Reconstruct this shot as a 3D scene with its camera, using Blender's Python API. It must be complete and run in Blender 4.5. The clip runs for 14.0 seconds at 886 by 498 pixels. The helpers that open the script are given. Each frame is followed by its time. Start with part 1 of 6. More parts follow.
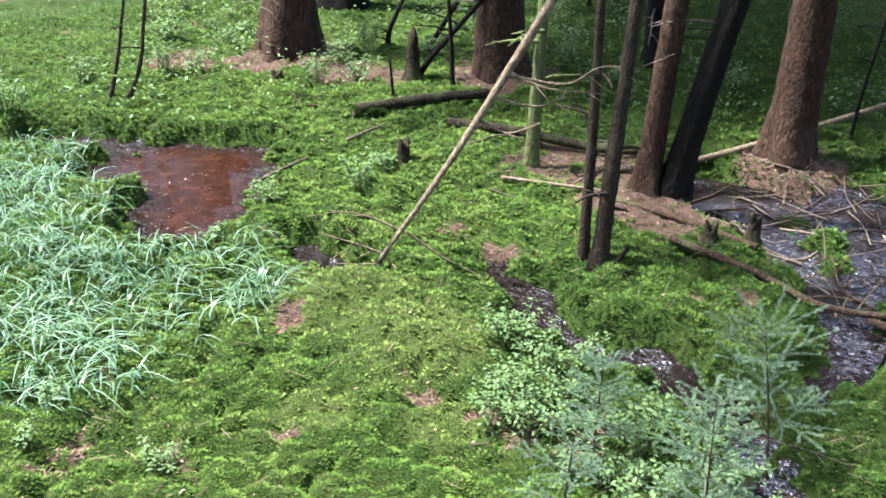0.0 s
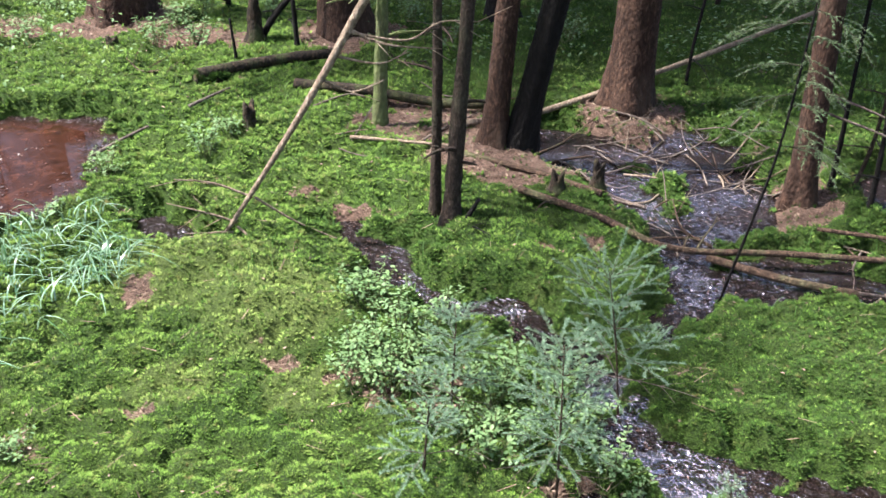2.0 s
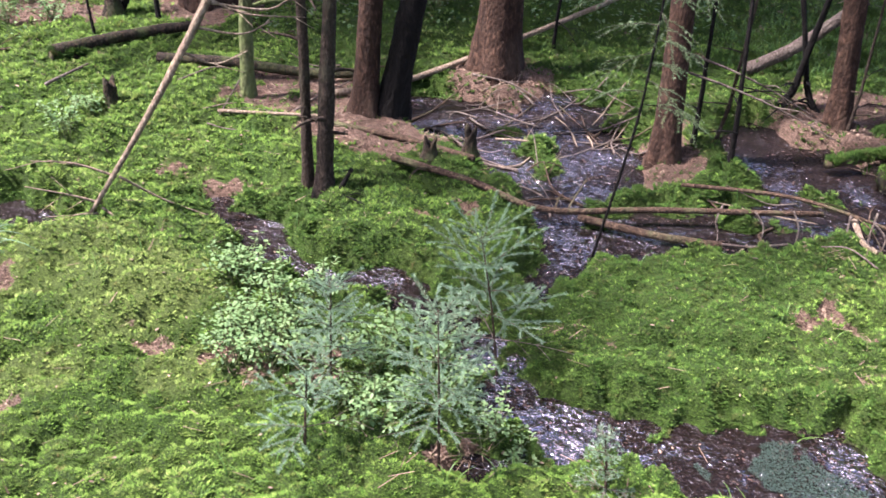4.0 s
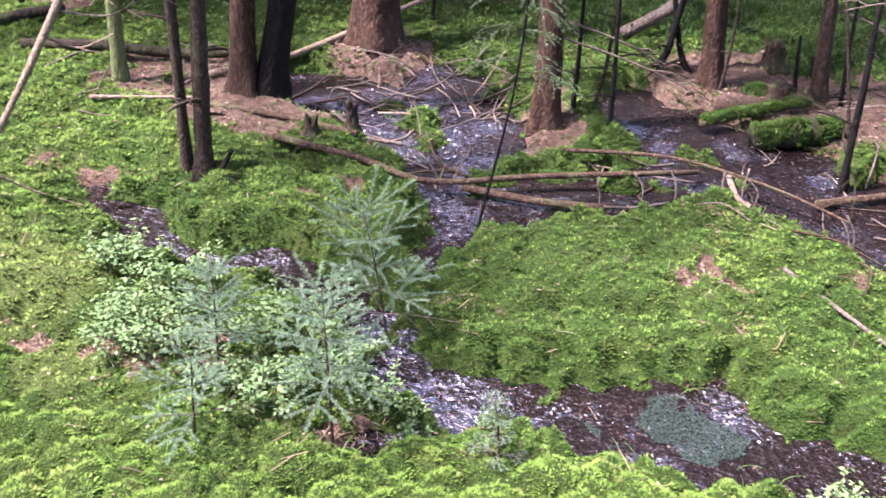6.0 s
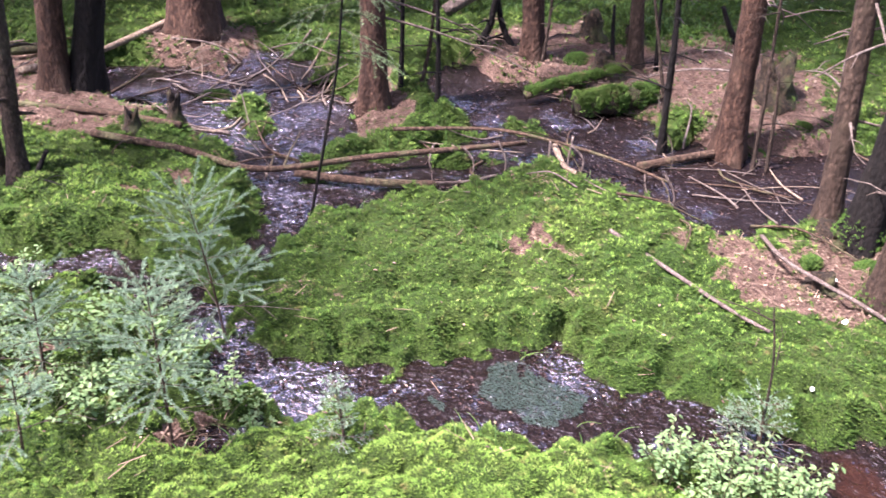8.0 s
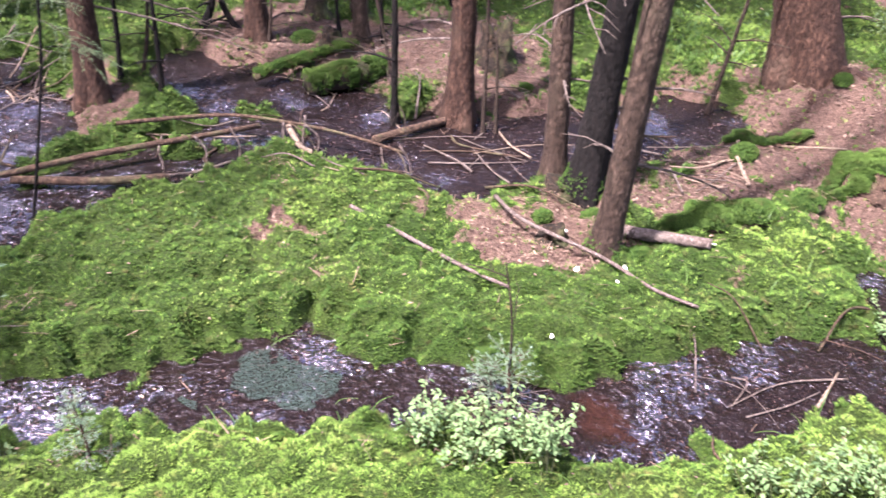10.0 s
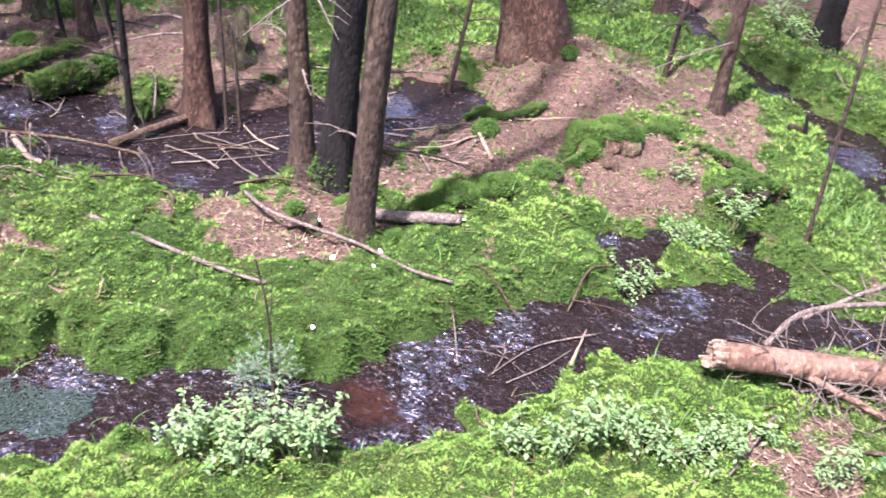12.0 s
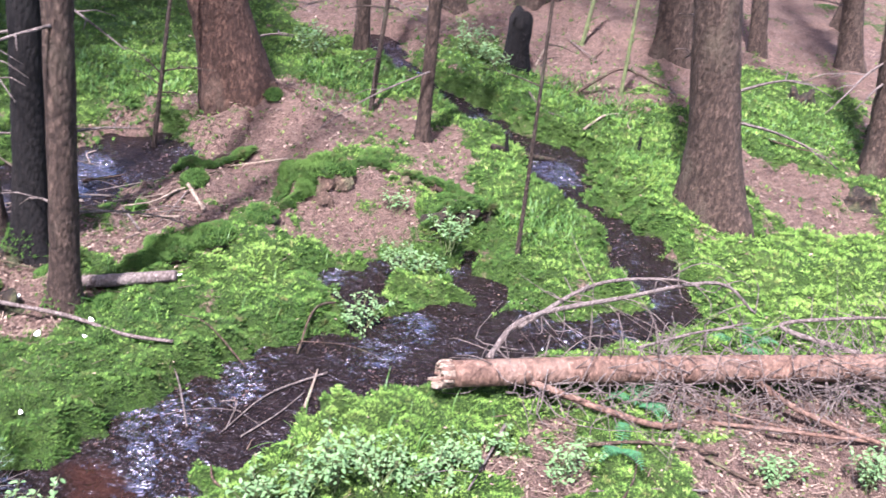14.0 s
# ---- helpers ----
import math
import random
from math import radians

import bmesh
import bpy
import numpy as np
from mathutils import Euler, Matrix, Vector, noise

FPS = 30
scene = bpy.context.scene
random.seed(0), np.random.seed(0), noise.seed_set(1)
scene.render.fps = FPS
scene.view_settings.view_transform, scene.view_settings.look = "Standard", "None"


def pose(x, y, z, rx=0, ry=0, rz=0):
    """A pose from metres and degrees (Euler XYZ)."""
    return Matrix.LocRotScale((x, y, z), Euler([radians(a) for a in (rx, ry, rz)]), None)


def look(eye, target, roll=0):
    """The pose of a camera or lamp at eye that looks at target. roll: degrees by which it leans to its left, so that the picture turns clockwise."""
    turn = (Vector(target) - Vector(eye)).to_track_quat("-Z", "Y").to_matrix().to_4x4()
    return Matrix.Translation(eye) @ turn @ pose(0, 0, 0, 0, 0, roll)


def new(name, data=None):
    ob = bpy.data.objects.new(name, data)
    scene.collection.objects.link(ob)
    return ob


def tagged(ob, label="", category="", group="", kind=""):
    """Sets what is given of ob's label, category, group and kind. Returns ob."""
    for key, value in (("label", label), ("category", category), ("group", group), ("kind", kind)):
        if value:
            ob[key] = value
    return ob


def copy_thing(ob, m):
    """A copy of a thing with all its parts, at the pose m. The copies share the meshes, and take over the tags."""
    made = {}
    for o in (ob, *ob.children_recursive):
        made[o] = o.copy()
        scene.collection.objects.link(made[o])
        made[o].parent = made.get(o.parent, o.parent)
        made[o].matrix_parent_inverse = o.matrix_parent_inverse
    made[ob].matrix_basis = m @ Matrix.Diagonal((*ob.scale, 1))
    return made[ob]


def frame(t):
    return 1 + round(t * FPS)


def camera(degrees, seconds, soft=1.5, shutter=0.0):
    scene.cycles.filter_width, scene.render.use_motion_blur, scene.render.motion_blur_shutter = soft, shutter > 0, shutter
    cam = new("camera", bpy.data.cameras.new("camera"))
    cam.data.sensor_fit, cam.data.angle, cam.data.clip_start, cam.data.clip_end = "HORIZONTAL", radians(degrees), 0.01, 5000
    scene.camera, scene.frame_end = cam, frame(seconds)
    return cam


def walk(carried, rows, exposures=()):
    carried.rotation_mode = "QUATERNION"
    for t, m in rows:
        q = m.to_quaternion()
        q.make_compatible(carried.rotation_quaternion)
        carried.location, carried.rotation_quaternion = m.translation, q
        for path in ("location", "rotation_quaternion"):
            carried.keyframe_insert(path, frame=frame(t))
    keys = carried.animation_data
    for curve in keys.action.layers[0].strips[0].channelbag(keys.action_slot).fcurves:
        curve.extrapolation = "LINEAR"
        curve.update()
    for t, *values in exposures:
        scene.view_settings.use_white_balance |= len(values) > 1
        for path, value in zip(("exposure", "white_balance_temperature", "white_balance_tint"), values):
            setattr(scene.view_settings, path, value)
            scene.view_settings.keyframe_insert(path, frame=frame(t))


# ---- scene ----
cam = camera(48.1, 14.0, shutter=0.4)
METRES, EYE, TILT, LEAN, TURN = 0.50, 1.94, -25.5, -2.0, 0.0
ROWS = [
    (0.0, 0.0, 0.0, 0.0, 0.0, 0.0, -0.0),
    (0.5, 0.0386, 0.005, 0.0005, -1.94, -0.69, 1.1),
    (1.0, 0.0695, 0.0089, -0.0046, -4.72, -1.54, 1.91),
    (1.5, 0.083, 0.0131, -0.0089, -6.51, -2.13, 2.63),
    (2.0, 0.0977, 0.0104, -0.0158, -7.89, -2.49, 3.23),
    (2.5, 0.1208, 0.0081, -0.0255, -9.13, -3.02, 4.01),
    (3.0, 0.1431, 0.0098, -0.0288, -10.9, -3.5, 4.61),
    (5.5, 0.2586, 0.0165, -0.0531, -19.26, -6.49, 7.39),
    (6.0, 0.2899, -0.0004, -0.0574, -20.73, -6.89, 8.26),
    (6.5, 0.3166, -0.0133, -0.0679, -23.3, -7.48, 9.04),
    (7.0, 0.3501, -0.0267, -0.0766, -25.27, -7.95, 9.84),
    (9.5, 0.5321, -0.102, -0.1263, -40.17, -12.78, 14.06),
    (10.0, 0.577, -0.1271, -0.1383, -44.61, -14.06, 15.05),
    (10.5, 0.6186, -0.1612, -0.1616, -48.84, -15.4, 15.86),
    (11.0, 0.6461, -0.1836, -0.1708, -52.73, -16.52, 16.5),
    (11.5, 0.6682, -0.1962, -0.1687, -56.32, -17.83, 16.38),
    (12.0, 0.6874, -0.2152, -0.1764, -59.26, -18.81, 16.93),
    (12.5, 0.7264, -0.2865, -0.2083, -63.42, -19.66, 18.12),
    (13.0, 0.7397, -0.3293, -0.2324, -68.38, -20.7, 18.33),
    (13.5, 0.7731, -0.3576, -0.2431, -72.78, -21.49, 18.36),
    (14.0, 0.7974, -0.3789, -0.2405, -76.26, -21.85, 18.8),
]
walk(cam, [(t, pose(0, 0, EYE, TILT, LEAN, TURN) @ pose(METRES * x, METRES * y, METRES * z, 90 + pitch, roll, yaw)) for t, x, y, z, yaw, pitch, roll in ROWS],
     exposures=[(0.0, 2.22, 6000, 10), (3.0, 2.18, 6100, 20), (6.5, 2.54, 6050, 36), (9.5, 2.54, 6100, 36), (12.0, 2.54, 5800, 32), (14.0, 2.38, 5500, 29)])

# ---- light: bright sky above the wood, a soft sun through gaps in the canopy ----
SUN_UP, SUN_TURN = 60.0, 282.0
world = bpy.data.worlds.new("sky")
scene.world = world
world.use_nodes = True
wn = world.node_tree.nodes
sky = wn.new("ShaderNodeTexSky")
sky.sky_type, sky.sun_disc = "NISHITA", False
sky.sun_elevation, sky.sun_rotation = radians(SUN_UP), radians(SUN_TURN)
sky.air_density, sky.dust_density, sky.ozone_density = 1.0, 4.0, 1.0
world.node_tree.links.new(sky.outputs[0], wn["Background"].inputs[0])
wn["Background"].inputs[1].default_value = 0.115
sun = new("sun", bpy.data.lights.new("sun", "SUN"))
sun.data.energy, sun.data.angle, sun.data.color = 4.6, radians(3.0), (1.0, 0.95, 0.86)
a = radians(SUN_TURN)
sun_dir = Vector((math.sin(a) * math.cos(radians(SUN_UP)), math.cos(a) * math.cos(radians(SUN_UP)), math.sin(radians(SUN_UP))))
sun.matrix_world = look(sun_dir * 30, (0, 0, 0))

# ---- materials ----


class Mat:
    """A small builder of node materials."""

    def __init__(self, name, rough=0.8, spec=0.3, metal=0.0):
        self.m = bpy.data.materials.new(name)
        self.m.use_nodes = True
        self.t = self.m.node_tree
        self.b = self.t.nodes["Principled BSDF"]
        self.b.inputs["Roughness"].default_value = rough
        self.b.inputs["Specular IOR Level"].default_value = spec
        self.b.inputs["Metallic"].default_value = metal
        self.co = self.n("ShaderNodeTexCoord").outputs["Object"]

    def n(self, kind):
        return self.t.nodes.new(kind)

    def link(self, a, b):
        self.t.links.new(a, b)

    def noise(self, scale, detail=4.0, rough=0.6, stretch=(1, 1, 1), distort=0.0):
        mp = self.n("ShaderNodeMapping")
        mp.inputs["Scale"].default_value = stretch
        self.link(self.co, mp.inputs[0])
        t = self.n("ShaderNodeTexNoise")
        t.inputs["Scale"].default_value, t.inputs["Detail"].default_value = scale, detail
        t.inputs["Roughness"].default_value, t.inputs["Distortion"].default_value = rough, distort
        self.link(mp.outputs[0], t.inputs["Vector"])
        return t.outputs["Fac"]

    def voronoi(self, scale, stretch=(1, 1, 1), feature="F1"):
        mp = self.n("ShaderNodeMapping")
        mp.inputs["Scale"].default_value = stretch
        self.link(self.co, mp.inputs[0])
        t = self.n("ShaderNodeTexVoronoi")
        t.feature = feature
        t.inputs["Scale"].default_value = scale
        self.link(mp.outputs[0], t.inputs["Vector"])
        return t

    def ramp(self, fac, *stops):
        r = self.n("ShaderNodeValToRGB")
        while len(r.color_ramp.elements) < len(stops):
            r.color_ramp.elements.new(0.5)
        for e, (p, c) in zip(r.color_ramp.elements, stops):
            e.position, e.color = p, (*c, 1) if len(c) == 3 else c
        self.link(fac, r.inputs[0])
        return r.outputs[0]

    def mix(self, fac, a, b, how="MIX"):
        x = self.n("ShaderNodeMix")
        x.data_type, x.blend_type = "RGBA", how
        for s, v in ((x.inputs[0], fac), (x.inputs[6], a), (x.inputs[7], b)):
            if isinstance(v, (int, float)):
                s.default_value = v
            elif isinstance(v, tuple):
                s.default_value = (*v, 1)
            else:
                self.link(v, s)
        return x.outputs[2]

    def math(self, op, a, b=0.0, clamp=False):
        x = self.n("ShaderNodeMath")
        x.operation, x.use_clamp = op, clamp
        for s, v in zip(x.inputs, (a, b)):
            if isinstance(v, (int, float)):
                s.default_value = v
            else:
                self.link(v, s)
        return x.outputs[0]

    def attr(self, name):
        x = self.n("ShaderNodeAttribute")
        x.attribute_name = name
        return x.outputs["Fac"]

    def island(self):
        return self.n("ShaderNodeNewGeometry").outputs["Random Per Island"]

    def each(self):
        return self.n("ShaderNodeObjectInfo").outputs["Random"]

    def color(self, c):
        if isinstance(c, tuple):
            self.b.inputs["Base Color"].default_value = (*c, 1)
        else:
            self.link(c, self.b.inputs["Base Color"])
        return self

    def rough(self, v):
        self.link(v, self.b.inputs["Roughness"])
        return self

    def bump(self, h, strength=0.5, dist=0.01):
        x = self.n("ShaderNodeBump")
        x.inputs["Strength"].default_value, x.inputs["Distance"].default_value = strength, dist
        self.link(h, x.inputs["Height"])
        self.link(x.outputs[0], self.b.inputs["Normal"])
        return self

    def leafy(self, amount):
        """Thin leaves let some light through."""
        tr = self.n("ShaderNodeBsdfTranslucent")
        mx = self.n("ShaderNodeMixShader")
        src = self.b.inputs["Base Color"]
        if src.is_linked:
            self.link(src.links[0].from_socket, tr.inputs[0])
        else:
            tr.inputs[0].default_value = src.default_value
        mx.inputs[0].default_value = amount
        out = self.t.nodes["Material Output"]
        self.link(self.b.outputs[0], mx.inputs[1])
        self.link(tr.outputs[0], mx.inputs[2])
        self.link(mx.outputs[0], out.inputs[0])
        return self


def bark(name, dark, light, lichen, scale=1.0, lichen_at=0.62, rough=0.9):
    m = Mat(name, rough, 0.2)
    plates = m.voronoi(70 * scale, (1, 1, 0.5)).outputs["Distance"]
    grain = m.noise(48 * scale, 7, 0.75, (1, 1, 0.4), 0.6)
    wide = m.noise(5 * scale, 5, 0.65, (1, 1, 0.5))
    base = m.ramp(grain, (0.32, tuple(c * 0.45 for c in dark)), (0.5, dark), (0.72, light))
    base = m.mix(m.ramp(plates, (0.35, (0, 0, 0)), (0.75, (0.55, 0.55, 0.55))), base, tuple(c * 0.4 for c in dark))
    base = m.mix(m.ramp(wide, (lichen_at - 0.1, (0, 0, 0)), (lichen_at + 0.14, (0.8, 0.8, 0.8))), base, lichen)
    return m.color(base).bump(m.math("SUBTRACT", grain, m.math("MULTIPLY", plates, 0.6)), 0.9, 0.012).m


def leaf(name, a, b, rough=0.45, through_light=0.3, spec=0.4):
    m = Mat(name, rough, spec)
    c = m.ramp(m.island(), (0.0, a), (1.0, b))
    c = m.mix(m.math("MULTIPLY", m.noise(6, 3), 0.5), c, tuple(v * 0.6 for v in a))
    return m.color(c).leafy(through_light).m


BARK_RED = bark("bark_red_brown", (0.036, 0.019, 0.012), (0.135, 0.075, 0.047), (0.075, 0.054, 0.036))
BARK_GREY = bark("bark_grey_brown", (0.038, 0.025, 0.017), (0.122, 0.082, 0.056), (0.078, 0.062, 0.040))
BARK_DARK = bark("bark_near_black", (0.005, 0.004, 0.003), (0.017, 0.013, 0.011), (0.022, 0.021, 0.017), 1.0, 0.66)
BARK_GREEN = bark("bark_algae_green", (0.09, 0.09, 0.045), (0.22, 0.22, 0.10), (0.12, 0.16, 0.05), 1.0, 0.45)
BARK_THIN = bark("bark_thin_stem", (0.035, 0.024, 0.017), (0.11, 0.08, 0.055), (0.08, 0.085, 0.05), 1.6)
WOOD_PALE = bark("dead_wood_pale", (0.22, 0.165, 0.115), (0.44, 0.36, 0.27), (0.18, 0.155, 0.115), 1.4, 0.66)
WOOD_GREY = bark("dead_wood_grey", (0.115, 0.088, 0.072), (0.30, 0.25, 0.21), (0.17, 0.145, 0.12), 1.6, 0.6)
WOOD_BROWN = bark("dead_wood_brown", (0.055, 0.034, 0.022), (0.20, 0.13, 0.085), (0.10, 0.11, 0.05), 1.4, 0.6)
WOOD_LOG = bark("bare_log_pink_brown", (0.115, 0.066, 0.043), (0.255, 0.160, 0.112), (0.18, 0.125, 0.092), 0.8, 0.6, 0.7)
ROT = bark("rotten_wood_dark", (0.02, 0.015, 0.01), (0.11, 0.07, 0.04), (0.06, 0.08, 0.025), 1.2, 0.58)

SEDGE = leaf("sedge_blade", (0.07, 0.17, 0.07), (0.30, 0.43, 0.29), 0.22, 0.25, 1.0)
GRASS = leaf("grass_blade", (0.045, 0.12, 0.018), (0.13, 0.24, 0.045), 0.5, 0.4)
BILBERRY = leaf("bilberry_leaf", (0.105, 0.195, 0.070), (0.21, 0.315, 0.130), 0.5, 0.35, 0.25)
NEEDLE = leaf("spruce_needle", (0.07, 0.13, 0.05), (0.20, 0.27, 0.13), 0.5, 0.3)
NEEDLE_BLUE = leaf("sapling_needle", (0.12, 0.205, 0.125), (0.25, 0.355, 0.23), 0.6, 0.3, 0.15)
CANOPY = leaf("canopy_needle", (0.02, 0.05, 0.02), (0.06, 0.11, 0.04), 0.6, 0.3)
FERN = leaf("fern_leaf", (0.03, 0.11, 0.04), (0.07, 0.20, 0.08), 0.5, 0.3)
LITTER_LEAF = leaf("dry_leaf", (0.055, 0.031, 0.021), (0.36, 0.255, 0.180), 0.7, 0.15)
WHITE_LEAF = Mat("bleached_leaf", 0.7).color((0.75, 0.74, 0.66)).m
SODDEN = leaf("sodden_leaf", (0.010, 0.006, 0.005), (0.075, 0.044, 0.034), 0.4, 0.0, 0.35)
ALGAE = leaf("pond_algae", (0.020, 0.042, 0.032), (0.050, 0.088, 0.066), 0.6, 0.2)


def moss_leaf(name, dark, mid, tip, brown=(0.16, 0.12, 0.04)):
    """Soft, wet moss: each shoot a little different, patches of deeper and yellower green, lit as one soft surface."""
    m = Mat(name, 0.8, 0.15)
    c = m.ramp(m.island(), (0.0, dark), (0.55, mid), (1.0, tip))
    c = m.mix(m.ramp(m.noise(7.5, 4, 0.65), (0.40, (0, 0, 0)), (0.66, (0.75, 0.75, 0.75))), c, tuple(v * 0.55 for v in mid))
    c = m.mix(m.ramp(m.noise(3.1, 4, 0.6), (0.52, (0, 0, 0)), (0.70, (0.55, 0.55, 0.55))), c, tip)
    c = m.mix(m.ramp(m.noise(15, 5, 0.7), (0.56, (0, 0, 0)), (0.70, (0.7, 0.7, 0.7))), c, brown)
    m.color(c)
    add = m.n("ShaderNodeVectorMath")
    add.operation = "ADD"
    m.link(m.n("ShaderNodeNewGeometry").outputs["Normal"], add.inputs[0])
    add.inputs[1].default_value = (0.0, 0.0, 1.5)
    unit = m.n("ShaderNodeVectorMath")
    unit.operation = "NORMALIZE"
    m.link(add.outputs[0], unit.inputs[0])
    m.link(unit.outputs[0], m.b.inputs["Normal"])
    return m.leafy(0.2).m


MOSS = moss_leaf("moss", (0.054, 0.118, 0.016), (0.112, 0.212, 0.030), (0.205, 0.300, 0.060), (0.15, 0.10, 0.045))
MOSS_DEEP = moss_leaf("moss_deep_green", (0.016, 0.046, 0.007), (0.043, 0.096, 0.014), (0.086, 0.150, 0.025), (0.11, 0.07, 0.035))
MOSS_PALE = moss_leaf("moss_pale_yellow", (0.120, 0.185, 0.036), (0.190, 0.270, 0.060), (0.28, 0.36, 0.10), (0.16, 0.10, 0.045))


def ground_material():
    m = Mat("bog_ground", 0.95, 0.2)
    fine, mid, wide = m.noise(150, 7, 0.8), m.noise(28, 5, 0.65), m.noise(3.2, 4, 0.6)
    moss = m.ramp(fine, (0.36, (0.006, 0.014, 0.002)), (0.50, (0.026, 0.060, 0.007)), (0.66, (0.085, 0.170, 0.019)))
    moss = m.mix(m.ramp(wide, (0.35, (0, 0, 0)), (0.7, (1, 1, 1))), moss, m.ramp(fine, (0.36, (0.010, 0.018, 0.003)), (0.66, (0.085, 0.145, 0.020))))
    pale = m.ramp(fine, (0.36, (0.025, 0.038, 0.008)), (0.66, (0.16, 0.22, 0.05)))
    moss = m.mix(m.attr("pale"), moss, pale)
    litter = m.ramp(fine, (0.36, (0.010, 0.006, 0.005)), (0.50, (0.100, 0.060, 0.043)), (0.66, (0.34, 0.235, 0.175)))
    litter = m.mix(m.ramp(mid, (0.4, (0, 0, 0)), (0.75, (1, 1, 1))), litter, m.ramp(fine, (0.3, (0.045, 0.026, 0.019)), (0.66, (0.33, 0.215, 0.155))))
    soil = m.ramp(fine, (0.3, (0.012, 0.008, 0.006)), (0.75, (0.07, 0.045, 0.035)))
    lit = m.math("ADD", m.attr("litter"), m.math("MULTIPLY", m.math("SUBTRACT", mid, 0.5), 1.3), True)
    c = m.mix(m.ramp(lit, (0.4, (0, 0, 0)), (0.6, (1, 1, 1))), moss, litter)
    wet = m.math("ADD", m.attr("wet"), m.math("MULTIPLY", m.math("SUBTRACT", mid, 0.5), 0.5), True)
    wetm = m.ramp(wet, (0.72, (0, 0, 0)), (0.88, (1, 1, 1)))
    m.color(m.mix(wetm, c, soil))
    m.rough(m.ramp(wetm, (0.0, (0.95, 0.95, 0.95)), (1.0, (0.35, 0.35, 0.35))))
    return m.bump(m.math("ADD", fine, mid), 1.0, 0.03).m


def water_material():
    """Thin dark bog water: clear brown in the pools, rippled and broken by floating litter in the runnels, with sky
    glints strengthened in patches.
    """
    m = Mat("bog_water", 0.05, 0.5)
    swell, ripple, skin = m.noise(16, 2, 0.5, (1, 1, 1), 0.6), m.noise(33, 3, 0.55, (1, 1, 1), 1.4), m.noise(120, 2, 0.5)
    specks, patch = m.noise(140, 5, 0.75), m.noise(3.4, 4, 0.6)
    cover = m.math("ADD", m.noise(42, 6, 0.7, (1, 1, 1), 0.8), m.math("ADD", m.math("MULTIPLY", m.math("SUBTRACT", patch, 0.5), 1.1), m.math("MULTIPLY", m.math("SUBTRACT", m.attr("glint"), 0.5), 0.15)))
    glint = m.ramp(cover, (0.52, (0, 0, 0)), (0.585, (1, 1, 1)))
    calm = m.attr("calm")
    mud = m.ramp(specks, (0.40, (0.003, 0.002, 0.002)), (0.58, (0.011, 0.007, 0.006)), (0.78, (0.055, 0.034, 0.026)))
    mud = m.mix(glint, mud, (0.009, 0.006, 0.006))
    red = m.ramp(m.noise(12, 5, 0.7), (0.3, (0.010, 0.004, 0.002)), (0.55, (0.026, 0.010, 0.006)), (0.75, (0.052, 0.022, 0.013)))
    m.color(m.mix(calm, mud, red))
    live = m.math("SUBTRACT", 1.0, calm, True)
    shine = m.math("MULTIPLY", glint, live)
    # index raised far above water in patches, to exaggerate the sky's reflection
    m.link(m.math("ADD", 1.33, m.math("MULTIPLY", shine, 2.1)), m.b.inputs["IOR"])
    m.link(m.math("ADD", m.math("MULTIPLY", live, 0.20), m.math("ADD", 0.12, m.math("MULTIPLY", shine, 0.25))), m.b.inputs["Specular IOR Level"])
    m.rough(m.math("ADD", 0.03, m.math("MULTIPLY", m.math("SUBTRACT", 1.0, glint, True), m.math("MULTIPLY", live, 0.22))))
    h = m.math("ADD", m.math("MULTIPLY", swell, 1.3), m.math("ADD", ripple, m.math("MULTIPLY", skin, 0.12)))
    h = m.math("MULTIPLY", h, m.math("ADD", 0.03, live))
    m.b.inputs["Specular Tint"].default_value = (0.90, 0.88, 1.0, 1)
    return m.bump(h, 1.0, 0.016).m


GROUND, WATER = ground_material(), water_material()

# ---- shapes ----


def rand_lattice(ix, iy, seed):
    h = (ix.astype(np.int64) * 374761393 + iy.astype(np.int64) * 668265263 + seed * 974711) & 0x7FFFFFFF
    h = ((h ^ (h >> 13)) * 1274126177) & 0x7FFFFFFF
    return ((h ^ (h >> 16)) & 0xFFFF) / 65535.0


def value_noise(x, y, seed=0):
    ix, iy = np.floor(x), np.floor(y)
    fx, fy = x - ix, y - iy
    fx, fy = fx * fx * (3 - 2 * fx), fy * fy * (3 - 2 * fy)
    a, b = rand_lattice(ix, iy, seed), rand_lattice(ix + 1, iy, seed)
    c, d = rand_lattice(ix, iy + 1, seed), rand_lattice(ix + 1, iy + 1, seed)
    return (a + (b - a) * fx) * (1 - fy) + (c + (d - c) * fx) * fy - 0.5


def fbm(x, y, scale, octaves=4, seed=0):
    out, amp = 0.0, 1.0
    for k in range(octaves):
        out = out + amp * value_noise(x * scale * 2**k + 17.3 * k, y * scale * 2**k - 9.1 * k, seed + k)
        amp *= 0.5
    return out


def smooth(e0, e1, v):
    t = np.clip((v - e0) / (e1 - e0), 0, 1)
    return t * t * (3 - 2 * t)


